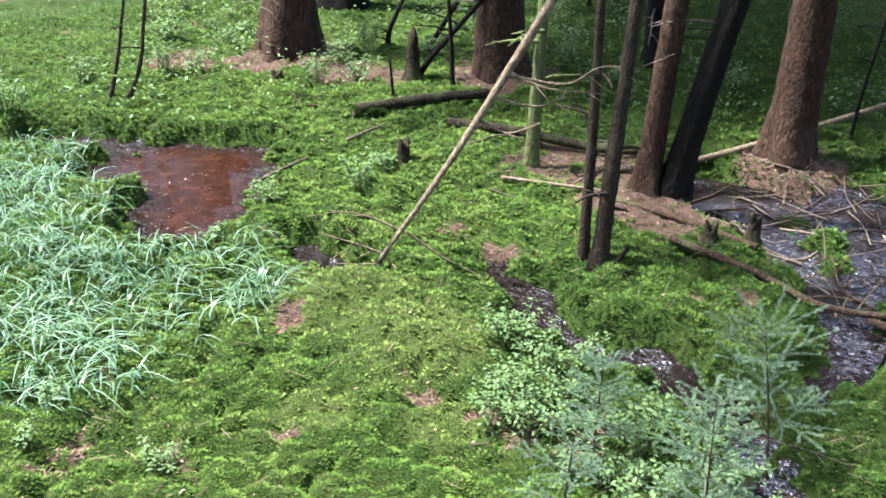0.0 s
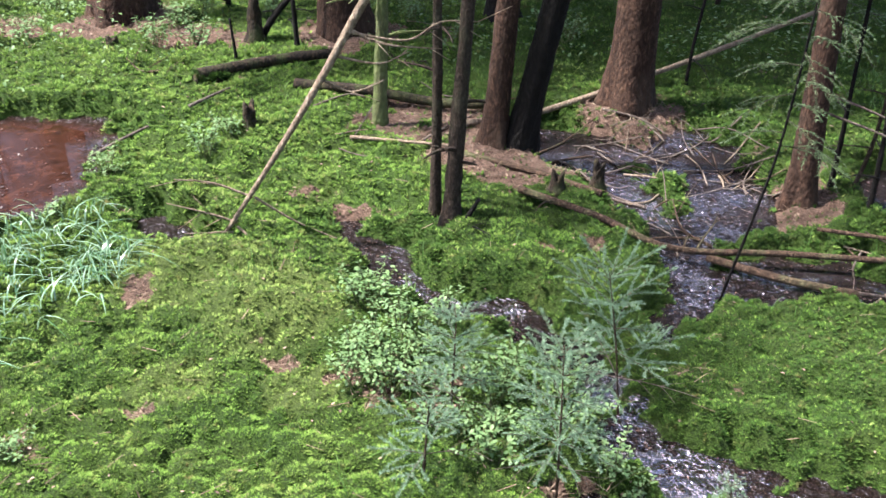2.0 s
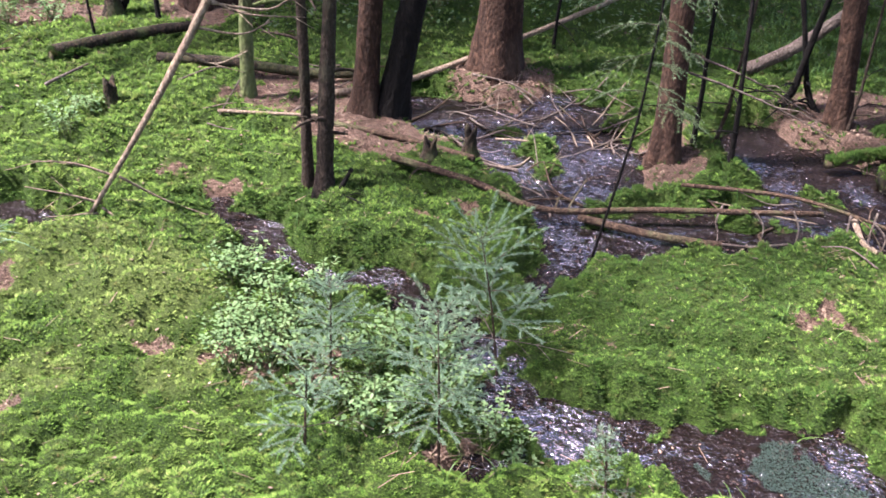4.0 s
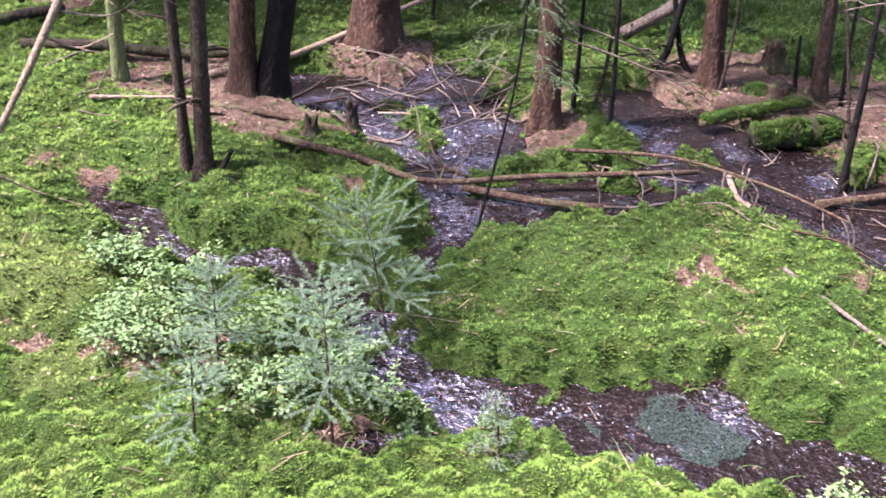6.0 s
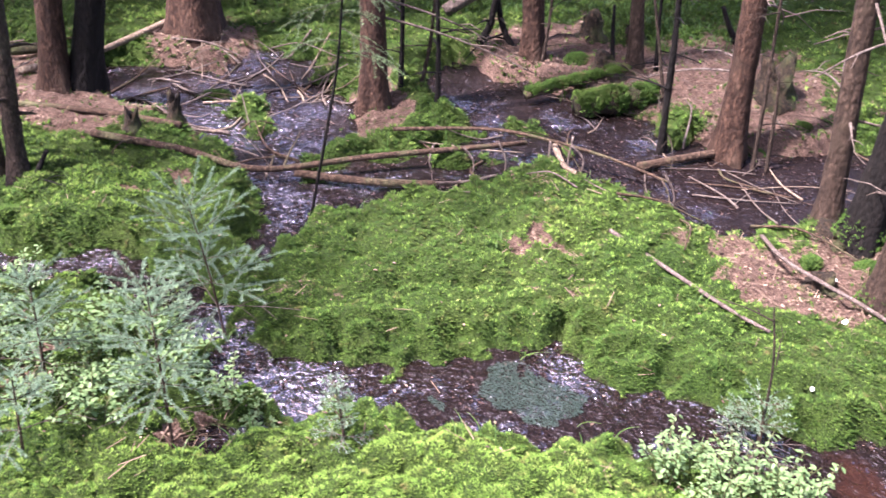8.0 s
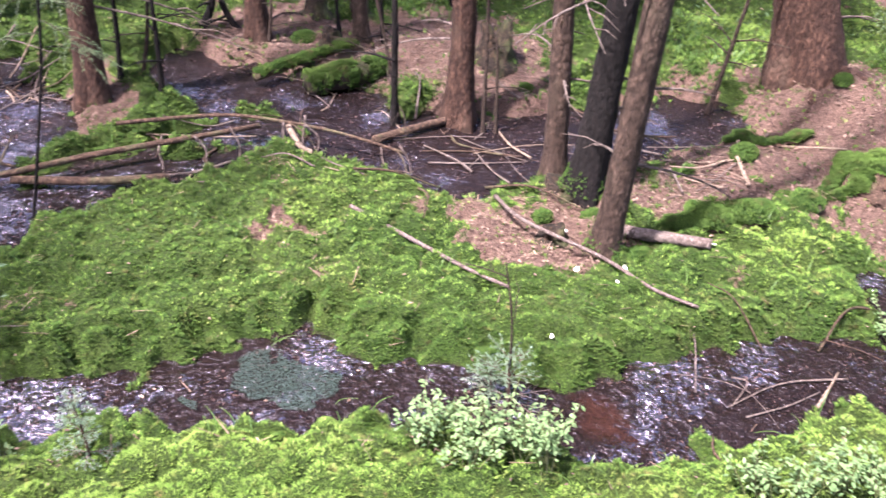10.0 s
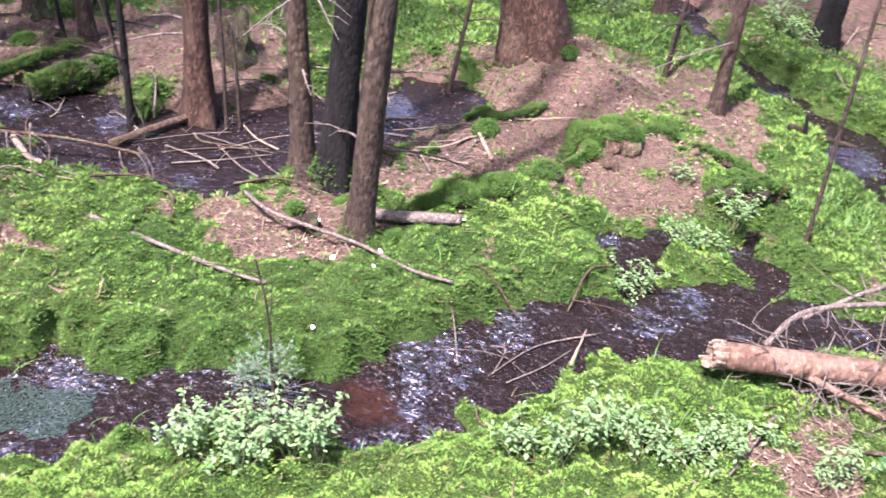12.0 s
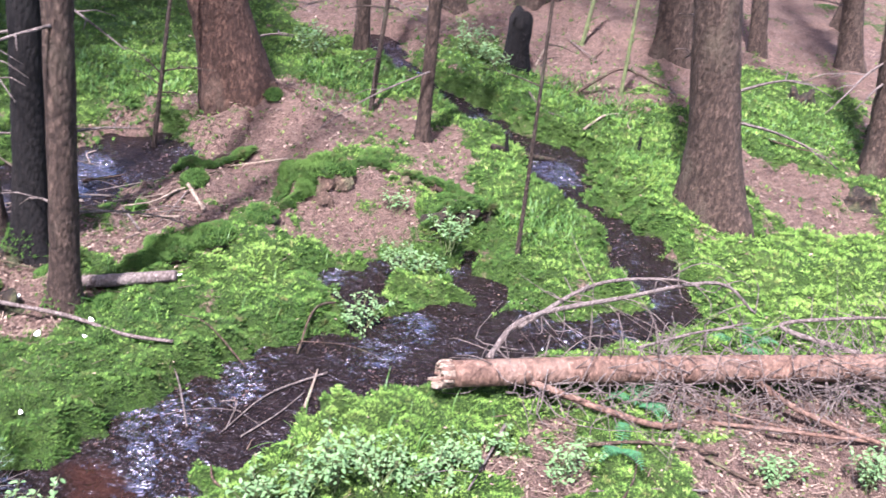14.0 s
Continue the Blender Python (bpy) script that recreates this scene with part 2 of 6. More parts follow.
def cushion(x, y, size, seed):
    """Rounded cushions of about that size: 1 on top to 0 in the furrows, and the middle of each."""
    gx, gy = x / size, y / size
    ix, iy = np.floor(gx), np.floor(gy)
    best, mx, my = np.full(x.shape, 9.0), x.copy(), y.copy()
    for dx in (-1, 0, 1):
        for dy in (-1, 0, 1):
            cx = ix + dx + 0.1 + 0.8 * rand_lattice(ix + dx, iy + dy, seed)
            cy = iy + dy + 0.1 + 0.8 * rand_lattice(ix + dx, iy + dy, seed + 1)
            d = (gx - cx) ** 2 + (gy - cy) ** 2
            near = d < best
            best, mx, my = np.where(near, d, best), np.where(near, cx * size, mx), np.where(near, cy * size, my)
    return np.clip(1 - best / 0.6, 0, 1), mx, my


def clumps(x, y):
    """The small cushions in which the moss grows: height 0 to 1, and the middle of each."""
    wx, wy = x + 0.03 * fbm(x, y, 9.0, 2, 61), y + 0.03 * fbm(x, y, 9.0, 2, 63)
    top, mx, my = cushion(wx, wy, 0.070, 91)
    return top, mx - wx + x, my - wy + y


# Runnels and wet hollows: points in plan with the half width of the water there, in metres.
RUNNELS = [
    ((0.30, 3.98, 0.05), (0.48, 3.76, 0.09), (0.52, 3.52, 0.10), (0.64, 3.37, 0.10), (0.85, 3.25, 0.08), (1.00, 3.05, 0.06), (1.12, 2.88, 0.05), (1.16, 2.62, 0.05), (1.17, 2.40, 0.08)),
    ((1.12, 2.27, 0.05), (1.30, 2.25, 0.10), (1.47, 2.18, 0.12), (1.68, 1.98, 0.17), (1.92, 1.90, 0.23), (2.03, 1.76, 0.15), (2.22, 1.55, 0.13), (2.38, 1.27, 0.13), (2.58, 1.04, 0.18)),
    ((2.58, 1.04, 0.18), (2.92, 0.90, 0.20), (3.25, 0.72, 0.19), (3.50, 0.48, 0.20), (3.78, 0.24, 0.17), (3.92, -0.05, 0.13), (4.00, -0.30, 0.11), (4.20, -0.52, 0.09), (4.44, -0.57, 0.12), (4.60, -0.50, 0.13)),
    ((4.60, -0.48, 0.14), (4.85, -0.38, 0.10), (5.10, -0.19, 0.10), (5.26, 0.05, 0.10), (5.52, 0.08, 0.18), (5.72, 0.10, 0.17), (5.85, 0.42, 0.11), (6.07, 0.72, 0.10), (6.25, 0.95, 0.09), (6.65, 1.36, 0.10), (6.95, 1.55, 0.14)),
    ((3.62, 0.62, 0.10), (3.78, 0.66, 0.11), (3.95, 0.78, 0.11), (4.09, 0.64, 0.09)),
    ((3.85, 0.18, 0.10), (4.08, 0.22, 0.08), (4.32, 0.33, 0.06)),
    ((1.48, 4.80, 0.18), (1.72, 4.45, 0.26), (1.72, 4.12, 0.22), (1.82, 3.86, 0.15), (1.72, 3.45, 0.14), (1.88, 3.26, 0.13)),
    ((1.72, 3.42, 0.12), (1.58, 3.22, 0.08), (1.45, 3.02, 0.04)),
    ((2.15, 4.60, 0.20), (2.12, 4.20, 0.20), (2.05, 3.90, 0.16), (1.85, 3.70, 0.12)),
    ((3.15, 2.95, 0.28), (3.50, 2.50, 0.27), (4.05, 2.20, 0.27), (4.60, 2.00, 0.24)),
    ((2.98, 4.10, 0.10), (2.93, 3.99, 0.16), (2.92, 3.67, 0.17), (2.85, 3.23, 0.17), (2.37, 3.27, 0.16), (2.05, 3.36, 0.15)),
    ((2.96, 3.50, 0.15), (3.24, 3.09, 0.16), (3.36, 2.68, 0.16), (3.74, 2.50, 0.16)),
    ((3.10, 3.80, 0.13), (3.22, 3.50, 0.14), (3.34, 3.18, 0.13)),
    ((3.13, 2.62, 0.12), (3.20, 2.34, 0.11), (3.55, 2.30, 0.12)),
    ((-2.42, 5.73, 0.09), (-2.05, 5.74, 0.09), (-1.75, 5.56, 0.09)),
    ((-0.62, 4.32, 0.05), (-0.45, 4.10, 0.06), (-0.30, 3.95, 0.03)),
]
# Still pools: centre, half axes, turn in degrees.
POOLS = [(-1.42, 5.28, 0.48, 0.30, 0), (-1.22, 4.86, 0.24, 0.46, 0), (2.52, 1.08, 0.065, 0.09, 30)]


# Moss islands in the mud, in the same way.
ISLANDS = [(1.84, 4.16, 0.10, 0.26, 10), (3.00, 3.42, 0.13, 0.06, -20), (2.50, 3.33, 0.16, 0.07, -20), (3.86, 0.50, 0.13, 0.07, -30), (4.10, 0.50, 0.12, 0.08, 0), (1.54, 2.20, 0.055, 0.05, 0), (2.44, 3.62, 0.14, 0.10, 0)]


def stroke_depth(x, y, pts):
    """How far inside a stroke of changing half width each place lies, in metres; below 0 outside it."""
    best = np.full(x.shape, -1e9)
    for (ax, ay, aw), (bx, by, bw) in zip(pts, pts[1:]):
        dx, dy = bx - ax, by - ay
        t = np.clip(((x - ax) * dx + (y - ay) * dy) / (dx * dx + dy * dy), 0, 1)
        best = np.maximum(best, aw + (bw - aw) * t - np.hypot(x - ax - t * dx, y - ay - t * dy))
    return best


def calm_at(x, y):
    out = np.zeros_like(x)
    x, y = x + 0.12 * fbm(x, y, 7.0, 3, 41), y + 0.12 * fbm(x, y, 7.0, 3, 43)
    for cx, cy, rx, ry, turn in POOLS:
        c, s = math.cos(radians(turn)), math.sin(radians(turn))
        u, v = (x - cx) * c + (y - cy) * s, (y - cy) * c - (x - cx) * s
        out = np.maximum(out, 1.6 - 1.3 * np.hypot(u / rx, v / ry))
    return np.clip(out, 0, 1.3)


def wet_at(x, y):
    """1 in the water, 0 on dry ground, with ragged, lobed banks; the brink lies at 0.57."""
    x, y = x + 0.10 * fbm(x, y, 4.0, 3, 6), y + 0.10 * fbm(x, y, 4.0, 3, 8)
    out = np.full(x.shape, -1e9)
    for pts in RUNNELS:
        out = np.maximum(out, stroke_depth(x, y, pts))
    for cx, cy, rx, ry, turn in POOLS:
        out = np.maximum(out, (1.0 - np.hypot((x - cx) / rx, (y - cy) / ry)) * min(rx, ry) + 0.05)
    for cx, cy, rx, ry, turn in ISLANDS:
        c, s = math.cos(radians(turn)), math.sin(radians(turn))
        out = np.minimum(out, (np.hypot(((x - cx) * c + (y - cy) * s) / rx, ((y - cy) * c - (x - cx) * s) / ry) - 1.0) * min(rx, ry))
    rag = 0.045 * fbm(x, y, 7.0, 3, 3) + 0.05 * fbm(x, y, 17.0, 2, 4) + 0.09 * (cushion(x, y, 0.12, 71)[0] - 0.5)
    return np.clip(0.57 + (out + 0.035 + rag) / 0.21, 0, 1)


LITTER = [(0.90, 2.18, 0.07), (1.19, 4.55, 0.40), (1.86, 4.92, 0.32), (0.74, 5.13, 0.32), (0.51, 6.58, 0.35), (-0.49, 6.65, 0.3), (-1.03, 7.20, 0.4), (-1.81, 7.12, 0.3),
          (2.35, 3.86, 0.26), (3.52, 4.01, 0.42), (4.12, 3.35, 0.5), (4.45, 1.80, 0.50), (3.15, 1.86, 0.30), (3.87, 2.76, 0.36), (3.89, 1.66, 0.36),
          (5.22, 1.60, 0.50), (5.05, 1.25, 0.35), (4.85, 0.62, 0.22), (3.85, 1.95, 0.3), (4.05, 1.12, 0.12), (3.85, 1.25, 0.09), (4.50, 1.40, 0.36)]
LITTER_FAR = [(-0.45, 2.81, 0.06), (0.13, 2.78, 0.07), (-0.03, 3.03, 0.07), (-0.50, 3.51, 0.06), (0.12, 4.34, 0.05), (0.43, 4.10, 0.06), (0.62, 2.83, 0.05), (2.36, 2.53, 0.07), (2.40, 2.36, 0.07), (2.18, 2.52, 0.06), (2.92, 2.28, 0.10), (1.02, 3.62, 0.07), (1.30, 3.62, 0.07), (5.24, 0.68, 0.26), (5.62, 1.03, 0.22), (7.3, -0.15, 0.8), (8.4, 0.36, 1.2), (5.75, -1.25, 0.45), (9.2, -1.66, 1.4), (4.41, 0.86, 0.30),
              (3.42, -1.05, 0.45), (3.10, -0.2, 0.18), (7.6, 1.6, 0.9), (7.0, -2.6, 0.8)]
# Where the sky glints on the water are strengthened.
GLINTS = [(1.25, 2.30, 0.30), (1.20, 2.65, 0.25), (1.75, 4.30, 0.60), (2.75, 0.98, 0.24), (1.85, 3.35, 0.30), (4.30, 2.10, 0.25), (5.60, 0.10, 0.20), (0.55, 3.45, 0.30)]
PALE = [(-0.37, 3.65, 0.32), (-0.05, 3.31, 0.30), (-0.38, 2.90, 0.14), (0.08, 2.82, 0.14)]


def spots(x, y, table, soft=0.7):
    out = np.zeros_like(x)
    for cx, cy, r in table:
        out = np.maximum(out, 1.0 - smooth(r * soft, r * 1.35, np.hypot(x - cx, y - cy)))
    return out


def litter_at(x, y):
    far = np.maximum(smooth(9.0, 11.0, np.hypot(x, y)) * 0.55, smooth(7.0, 9.0, x - np.abs(y)) * 0.85)
    wx, wy = x + 0.22 * fbm(x, y, 5.0, 3, 44), y + 0.22 * fbm(x, y, 5.0, 3, 45)
    return np.clip(np.maximum(np.maximum(spots(wx, wy, LITTER), spots(wx, wy, LITTER_FAR)), far) + 0.6 * fbm(x, y, 2.6, 3, 11) + 0.7 * fbm(x, y, 11.0, 3, 12) - 0.05, 0, 1)


WATER_DROP = 0.018


def level(x, y):
    """The lie of the land: a gentle slope that evens out in the distance."""
    r = np.hypot(x, y) + 1e-6
    k = np.where(r > 9, 9 + (r - 9) * 0.12, r) / r
    return 0.0587 * x * k + 0.0469 * y * k - 0.2801


HUMPS = [(4.78, 1.15, 0.40, 0.10), (0.90, 2.20, 0.14, -0.12), (5.0, 1.35, 0.30, 0.10), (-0.35, 3.62, 0.34, 0.10), (-0.02, 3.28, 0.30, 0.09), (5.13, 1.60, 0.34, 0.20), (5.0, 1.30, 0.40, 0.07), (4.5, 1.05, 0.38, 0.06), (1.12, 4.62, 0.32, 0.05), (8.2, 0.3, 0.9, 0.25),
         (4.6, 0.7, 0.35, 0.08), (0.62, 2.30, 0.3, 0.04), (-0.45, 4.5, 0.3, 0.06), (-0.2, 4.75, 0.25, 0.06)]


def ground_z(x, y):
    x, y = np.asarray(x, float), np.asarray(y, float)
    wet, lit = wet_at(x, y), litter_at(x, y)
    soft = 1 - 0.6 * lit
    wx, wy = x + 0.04 * fbm(x, y, 9.0, 2, 61), y + 0.04 * fbm(x, y, 9.0, 2, 63)
    big, small = cushion(wx, wy, 0.17, 81)[0], clumps(x, y)[0]
    lumps = 0.07 * fbm(x, y, 2.2, 3, 21) + 0.03 * fbm(x, y, 9.0, 3, 31)
    z = level(x, y) + lumps + (0.055 * (big**0.7 - 0.60) + 0.050 * small**0.6) * soft + 0.012 * fbm(x, y, 45.0, 2, 37) + 0.030
    rel = z - level(x, y)
    rel = np.where(rel < 0.02, 0.02 + 0.22 * (rel - 0.02), np.where(rel > 0.09, 0.09 + 0.6 * (rel - 0.09), rel))
    z = level(x, y) + rel
    for cx, cy, r, h in HUMPS:
        z = z + h * np.exp(-((x - cx) ** 2 + (y - cy) ** 2) / (0.5 * r * r))
    bed = level(x, y) - 0.044 + 0.030 * fbm(x, y, 12.0, 2, 51)
    return z + (bed - z) * smooth(0.15, 0.95, wet)


def gz(x, y):
    return float(ground_z(np.array([x]), np.array([y]))[0])


def mesh_of(name, verts, faces, material, smooth_shade=True):
    me = bpy.data.meshes.new(name)
    me.from_pydata([tuple(v) for v in verts] if not isinstance(verts, np.ndarray) else verts.tolist(), [], faces if isinstance(faces, list) else faces.tolist())
    me.materials.append(material)
    if smooth_shade:
        me.polygons.foreach_set("use_smooth", [True] * len(me.polygons))
    me.update()
    return me


def part(name, verts, faces, material, parent=None, label="", smooth_shade=True):
    ob = new(name, mesh_of(name, verts, faces, material, smooth_shade))
    if parent is not None:
        ob.parent = parent
    return tagged(ob, label)


def empty(name, x, y, z=None):
    ob = new(name)
    ob.location = (x, y, gz(x, y) if z is None else z)
    return ob


def spline(pts, per=6):
    """Points along a smooth line through pts."""
    p = [np.array(q, float) for q in pts]
    p = [2 * p[0] - p[1]] + p + [2 * p[-1] - p[-2]]
    out = []
    for a, b, c, d in zip(p, p[1:], p[2:], p[3:]):
        for k in range(per):
            t = k / per
            out.append(0.5 * (2 * b + (c - a) * t + (2 * a - 5 * b + 4 * c - d) * t * t + (3 * b - a - 3 * c + d) * t**3))
    return np.array(out + [p[-2]])


def tube(line, radius, sides=8, rough=0.0, rng=None, cap=True):
    """A round limb along line; radius is one number a point. rough: how uneven its skin is."""
    line = np.asarray(line, float)
    n = len(line)
    radius = np.broadcast_to(radius, n)
    d = np.gradient(line, axis=0)
    d /= np.linalg.norm(d, axis=1)[:, None] + 1e-12
    up = np.array((0.0, 0.0, 1.0)) if abs(d[0, 2]) < 0.9 else np.array((1.0, 0.0, 0.0))
    u = np.cross(d, up)
    u /= np.linalg.norm(u, axis=1)[:, None] + 1e-12
    v = np.cross(d, u)
    ang = np.linspace(0, 2 * np.pi, sides, endpoint=False)
    r = radius[:, None] * np.ones(sides)
    if rough and rng is not None:
        r = r * (1 + rough * rng.uniform(-1, 1, (n, sides)))
    verts = (line[:, None, :] + r[..., None] * (np.cos(ang)[None, :, None] * u[:, None, :] + np.sin(ang)[None, :, None] * v[:, None, :])).reshape(-1, 3)
    faces = []
    for i in range(n - 1):
        for j in range(sides):
            k = (j + 1) % sides
            faces.append((i * sides + j, i * sides + k, (i + 1) * sides + k, (i + 1) * sides + j))
    if cap:
        faces.append(tuple(range(sides - 1, -1, -1)))
        faces.append(tuple((n - 1) * sides + j for j in range(sides)))
    return verts, faces


def join(pieces):
    verts, faces, k = [], [], 0
    for v, f in pieces:
        verts.append(np.asarray(v, float).reshape(-1, 3))
        faces += [tuple(i + k for i in q) for q in f]
        k += len(verts[-1])
    return np.concatenate(verts), faces


def merge_shapes(shape_v, shape_f, place, turn, size, tilt=None):
    """Many turned and scaled copies of one small shape as plain arrays of corners and faces."""
    n, k = len(place), len(shape_v)
    c, s = np.cos(turn)[:, None], np.sin(turn)[:, None]
    sv = shape_v[None] * np.broadcast_to(np.asarray(size)[..., None] if np.ndim(size) == 1 else size, (n, 3))[:, None, :]
    x, y, z = sv[..., 0], sv[..., 1], sv[..., 2]
    if tilt is not None:
        ct, st = np.cos(tilt)[:, None], np.sin(tilt)[:, None]
        x, z = x * ct + z * st, z * ct - x * st
    v = np.stack((x * c - y * s, x * s + y * c, z), -1) + place[:, None, :]
    f = (np.asarray(shape_f)[None] + (np.arange(n) * k)[:, None, None]).reshape(-1, len(shape_f[0]))
    return v.reshape(-1, 3), f


def quick_mesh(name, verts, tris, material):
    me = bpy.data.meshes.new(name)
    me.vertices.add(len(verts))
    me.vertices.foreach_set("co", np.asarray(verts, np.float32).ravel())
    k = tris.shape[1]
    me.loops.add(tris.size)
    me.loops.foreach_set("vertex_index", tris.ravel().astype(np.int32))
    me.polygons.add(len(tris))
    me.polygons.foreach_set("loop_start", np.arange(0, tris.size, k, dtype=np.int32))
    me.polygons.foreach_set("loop_total", np.full(len(tris), k, np.int32))
    me.materials.append(material)
    me.update(calc_edges=True)
    return me


# ---- ground and water ----


def ground_sheet():
    """One sheet from underfoot to the horizon, finest where the ground lies in view."""
    r = np.concatenate(([0.0], np.linspace(0.1, 1.86, 36), np.exp(np.linspace(np.log(1.9), np.log(12.0), 290)), np.exp(np.linspace(np.log(12.6), np.log(400.0), 36))))
    th = np.concatenate((np.linspace(-60, 128, 490), np.linspace(129, 299, 90)))
    th = np.radians(th)
    R, T = np.meshgrid(r, th, indexing="ij")
    x, y = (0.2 + R * np.cos(T)).ravel(), (R * np.sin(T)).ravel()
    z = ground_z(x, y)
    n, k = len(r), len(th)
    i, j = np.meshgrid(np.arange(n - 1), np.arange(k), indexing="ij")
    jj = (j + 1) % k
    quads = np.stack((i * k + j, (i + 1) * k + j, (i + 1) * k + jj, i * k + jj), -1).reshape(-1, 4)
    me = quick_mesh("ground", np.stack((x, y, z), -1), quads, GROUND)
    me.polygons.foreach_set("use_smooth", np.ones(len(quads), bool))
    for name, value in (("wet", wet_at(x, y)), ("litter", litter_at(x, y)), ("pale", np.clip(spots(x, y, PALE) + fbm(x, y, 4, 3, 5) * 0.6, 0, 1))):
        me.attributes.new(name, "FLOAT", "POINT").data.foreach_set("value", value.astype(np.float32))
    return tagged(new("ground", me), "boggy forest floor of bright green moss, brown needle litter and mud", "ground", kind="structure")


def water_sheet():
    """The thin layer of water that shows wherever the ground dips below it."""
    r, th = np.exp(np.linspace(np.log(1.9), np.log(9.5), 70)), np.radians(np.linspace(-60, 128, 160))
    R, T = np.meshgrid(r, th, indexing="ij")
    x, y = (0.2 + R * np.cos(T)).ravel(), (R * np.sin(T)).ravel()
    z = level(x, y) - WATER_DROP
    n, k = len(r), len(th)
    i, j = np.meshgrid(np.arange(n - 1), np.arange(k - 1), indexing="ij")
    quads = np.stack((i * k + j, (i + 1) * k + j, (i + 1) * k + j + 1, i * k + j + 1), -1).reshape(-1, 4)
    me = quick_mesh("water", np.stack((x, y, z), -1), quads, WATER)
    me.polygons.foreach_set("use_smooth", np.ones(len(quads), bool))
    me.attributes.new("calm", "FLOAT", "POINT").data.foreach_set("value", (np.clip(calm_at(x, y) * 2, 0, 1) * np.where(x > 0, 0.5, 1.0)).astype(np.float32))
    me.attributes.new("glint", "FLOAT", "POINT").data.foreach_set("value", spots(x, y, GLINTS, 0.4).astype(np.float32))
    return tagged(new("water", me), "shallow dark brown bog water with floating litter", "water", kind="structure")


ground_sheet()
water_sheet()

# ---- trees ----
UP_TO = 12.0


def trunk_mesh(r, lean, bark_mat, seed, height=UP_TO, flare=0.5, bend=0.0):
    rng = np.random.default_rng(seed)
    zs = np.concatenate((np.arange(-0.12, 2.4, 0.055), np.linspace(2.45, height, 14)))
    taper = np.clip(1 - zs / (height * 1.12), 0.1, 1.05)
    ph = rng.uniform(0, 6.28, 4)
    sides = 20 if r > 0.04 else 12
    ang = np.linspace(0, 2 * np.pi, sides, endpoint=False)
    Z, A = np.meshgrid(zs, ang, indexing="ij")
    root = flare * np.exp(-np.clip(Z + 0.03, 0, 9) / (1.6 * r + 0.03)) * (1 + 0.55 * np.cos(3 * A + ph[0]) + 0.35 * np.cos(5 * A + ph[1]))
    skin = 1 + 0.05 * np.sin(2 * A + Z * 2 + ph[2]) + 0.045 * rng.uniform(-1, 1, Z.shape)
    R = r * taper[:, None] * skin + r * root
    wob = 0.12 * r * np.sin(zs * 2.1 + ph[3])
    cx = lean[0] * zs + wob + bend * zs * zs
    cy = lean[1] * zs + 0.8 * wob
    verts = np.stack((cx[:, None] + R * np.cos(A), cy[:, None] + R * np.sin(A), Z), -1).reshape(-1, 3)
    faces = []
    for i in range(len(zs) - 1):
        for j in range(sides):
            k = (j + 1) % sides
            faces.append((i * sides + j, i * sides + k, (i + 1) * sides + k, (i + 1) * sides + j))
    return verts, faces, lambda z: np.array((np.interp(z, zs, cx), np.interp(z, zs, cy), z))


def crown_mesh(axis, r, rng, low, high, reach, fill):
    """Drooping boughs with flat sprays of needles, thinning towards the top."""
    tri_v, tri_f = [], []
    n = int(fill * (80 + 400 * min(r, 0.16)))
    for k in range(n):
        z = low + (high - low) * (k + rng.random()) / n
        a = rng.uniform(0, 6.283)
        ln = reach * (1.05 - 0.85 * (z - low) / (high - low)) * rng.uniform(0.6, 1.1)
        base = axis(z)
        out = np.array((math.cos(a), math.sin(a), 0.0))
        side = np.array((-out[1], out[0], 0.0))
        for s in np.linspace(0.15, 1.0, 7):
            p = base + out * ln * s + np.array((0, 0, -0.28 * ln * s * s + 0.05))
            w = ln * 0.20 * (1.25 - s)
            for sg in (-1, 1):
                t = p + side * sg * w * rng.uniform(0.7, 1.4) + out * w * 0.7 + np.array((0, 0, -w * rng.uniform(0.1, 0.6)))
                q = p + out * ln * 0.13
                tri_v += [p, q, t]
                tri_f.append((len(tri_v) - 3, len(tri_v) - 2, len(tri_v) - 1))
    return np.array(tri_v), tri_f


def dead_twig(start, way, length, r, rng, sag=0.2, side=3):
    """A bare dead branch with a few side twigs, as one mesh."""
    way = np.array(way, float) / np.linalg.norm(way)
    sidew = np.cross(way, (0, 0, 1.0))
    pts = [np.array(start) + way * length * t + np.array((0, 0, -sag * length * t * t)) + sidew * length * 0.06 * math.sin(3 * t + r * 900) for t in np.linspace(0, 1, 4)]
    line = spline(pts, 3)
    pieces = [tube(line, np.linspace(r, r * 0.3, len(line)), 5)]
    for k in range(side):
        t = rng.uniform(0.25, 0.9)
        p = line[int(t * (len(line) - 1))]
        w = way * 0.7 + sidew * rng.choice((-1, 1)) * rng.uniform(0.4, 0.9) + np.array((0, 0, rng.uniform(-0.4, 0.25)))
        q = p + w * length * rng.uniform(0.15, 0.4)
        m = (p + q) / 2 + np.array((0, 0, 0.03 * length))
        pieces.append(tube(np.array([p, m, q]), (r * 0.45, r * 0.35, r * 0.2), 4))
    return join(pieces)


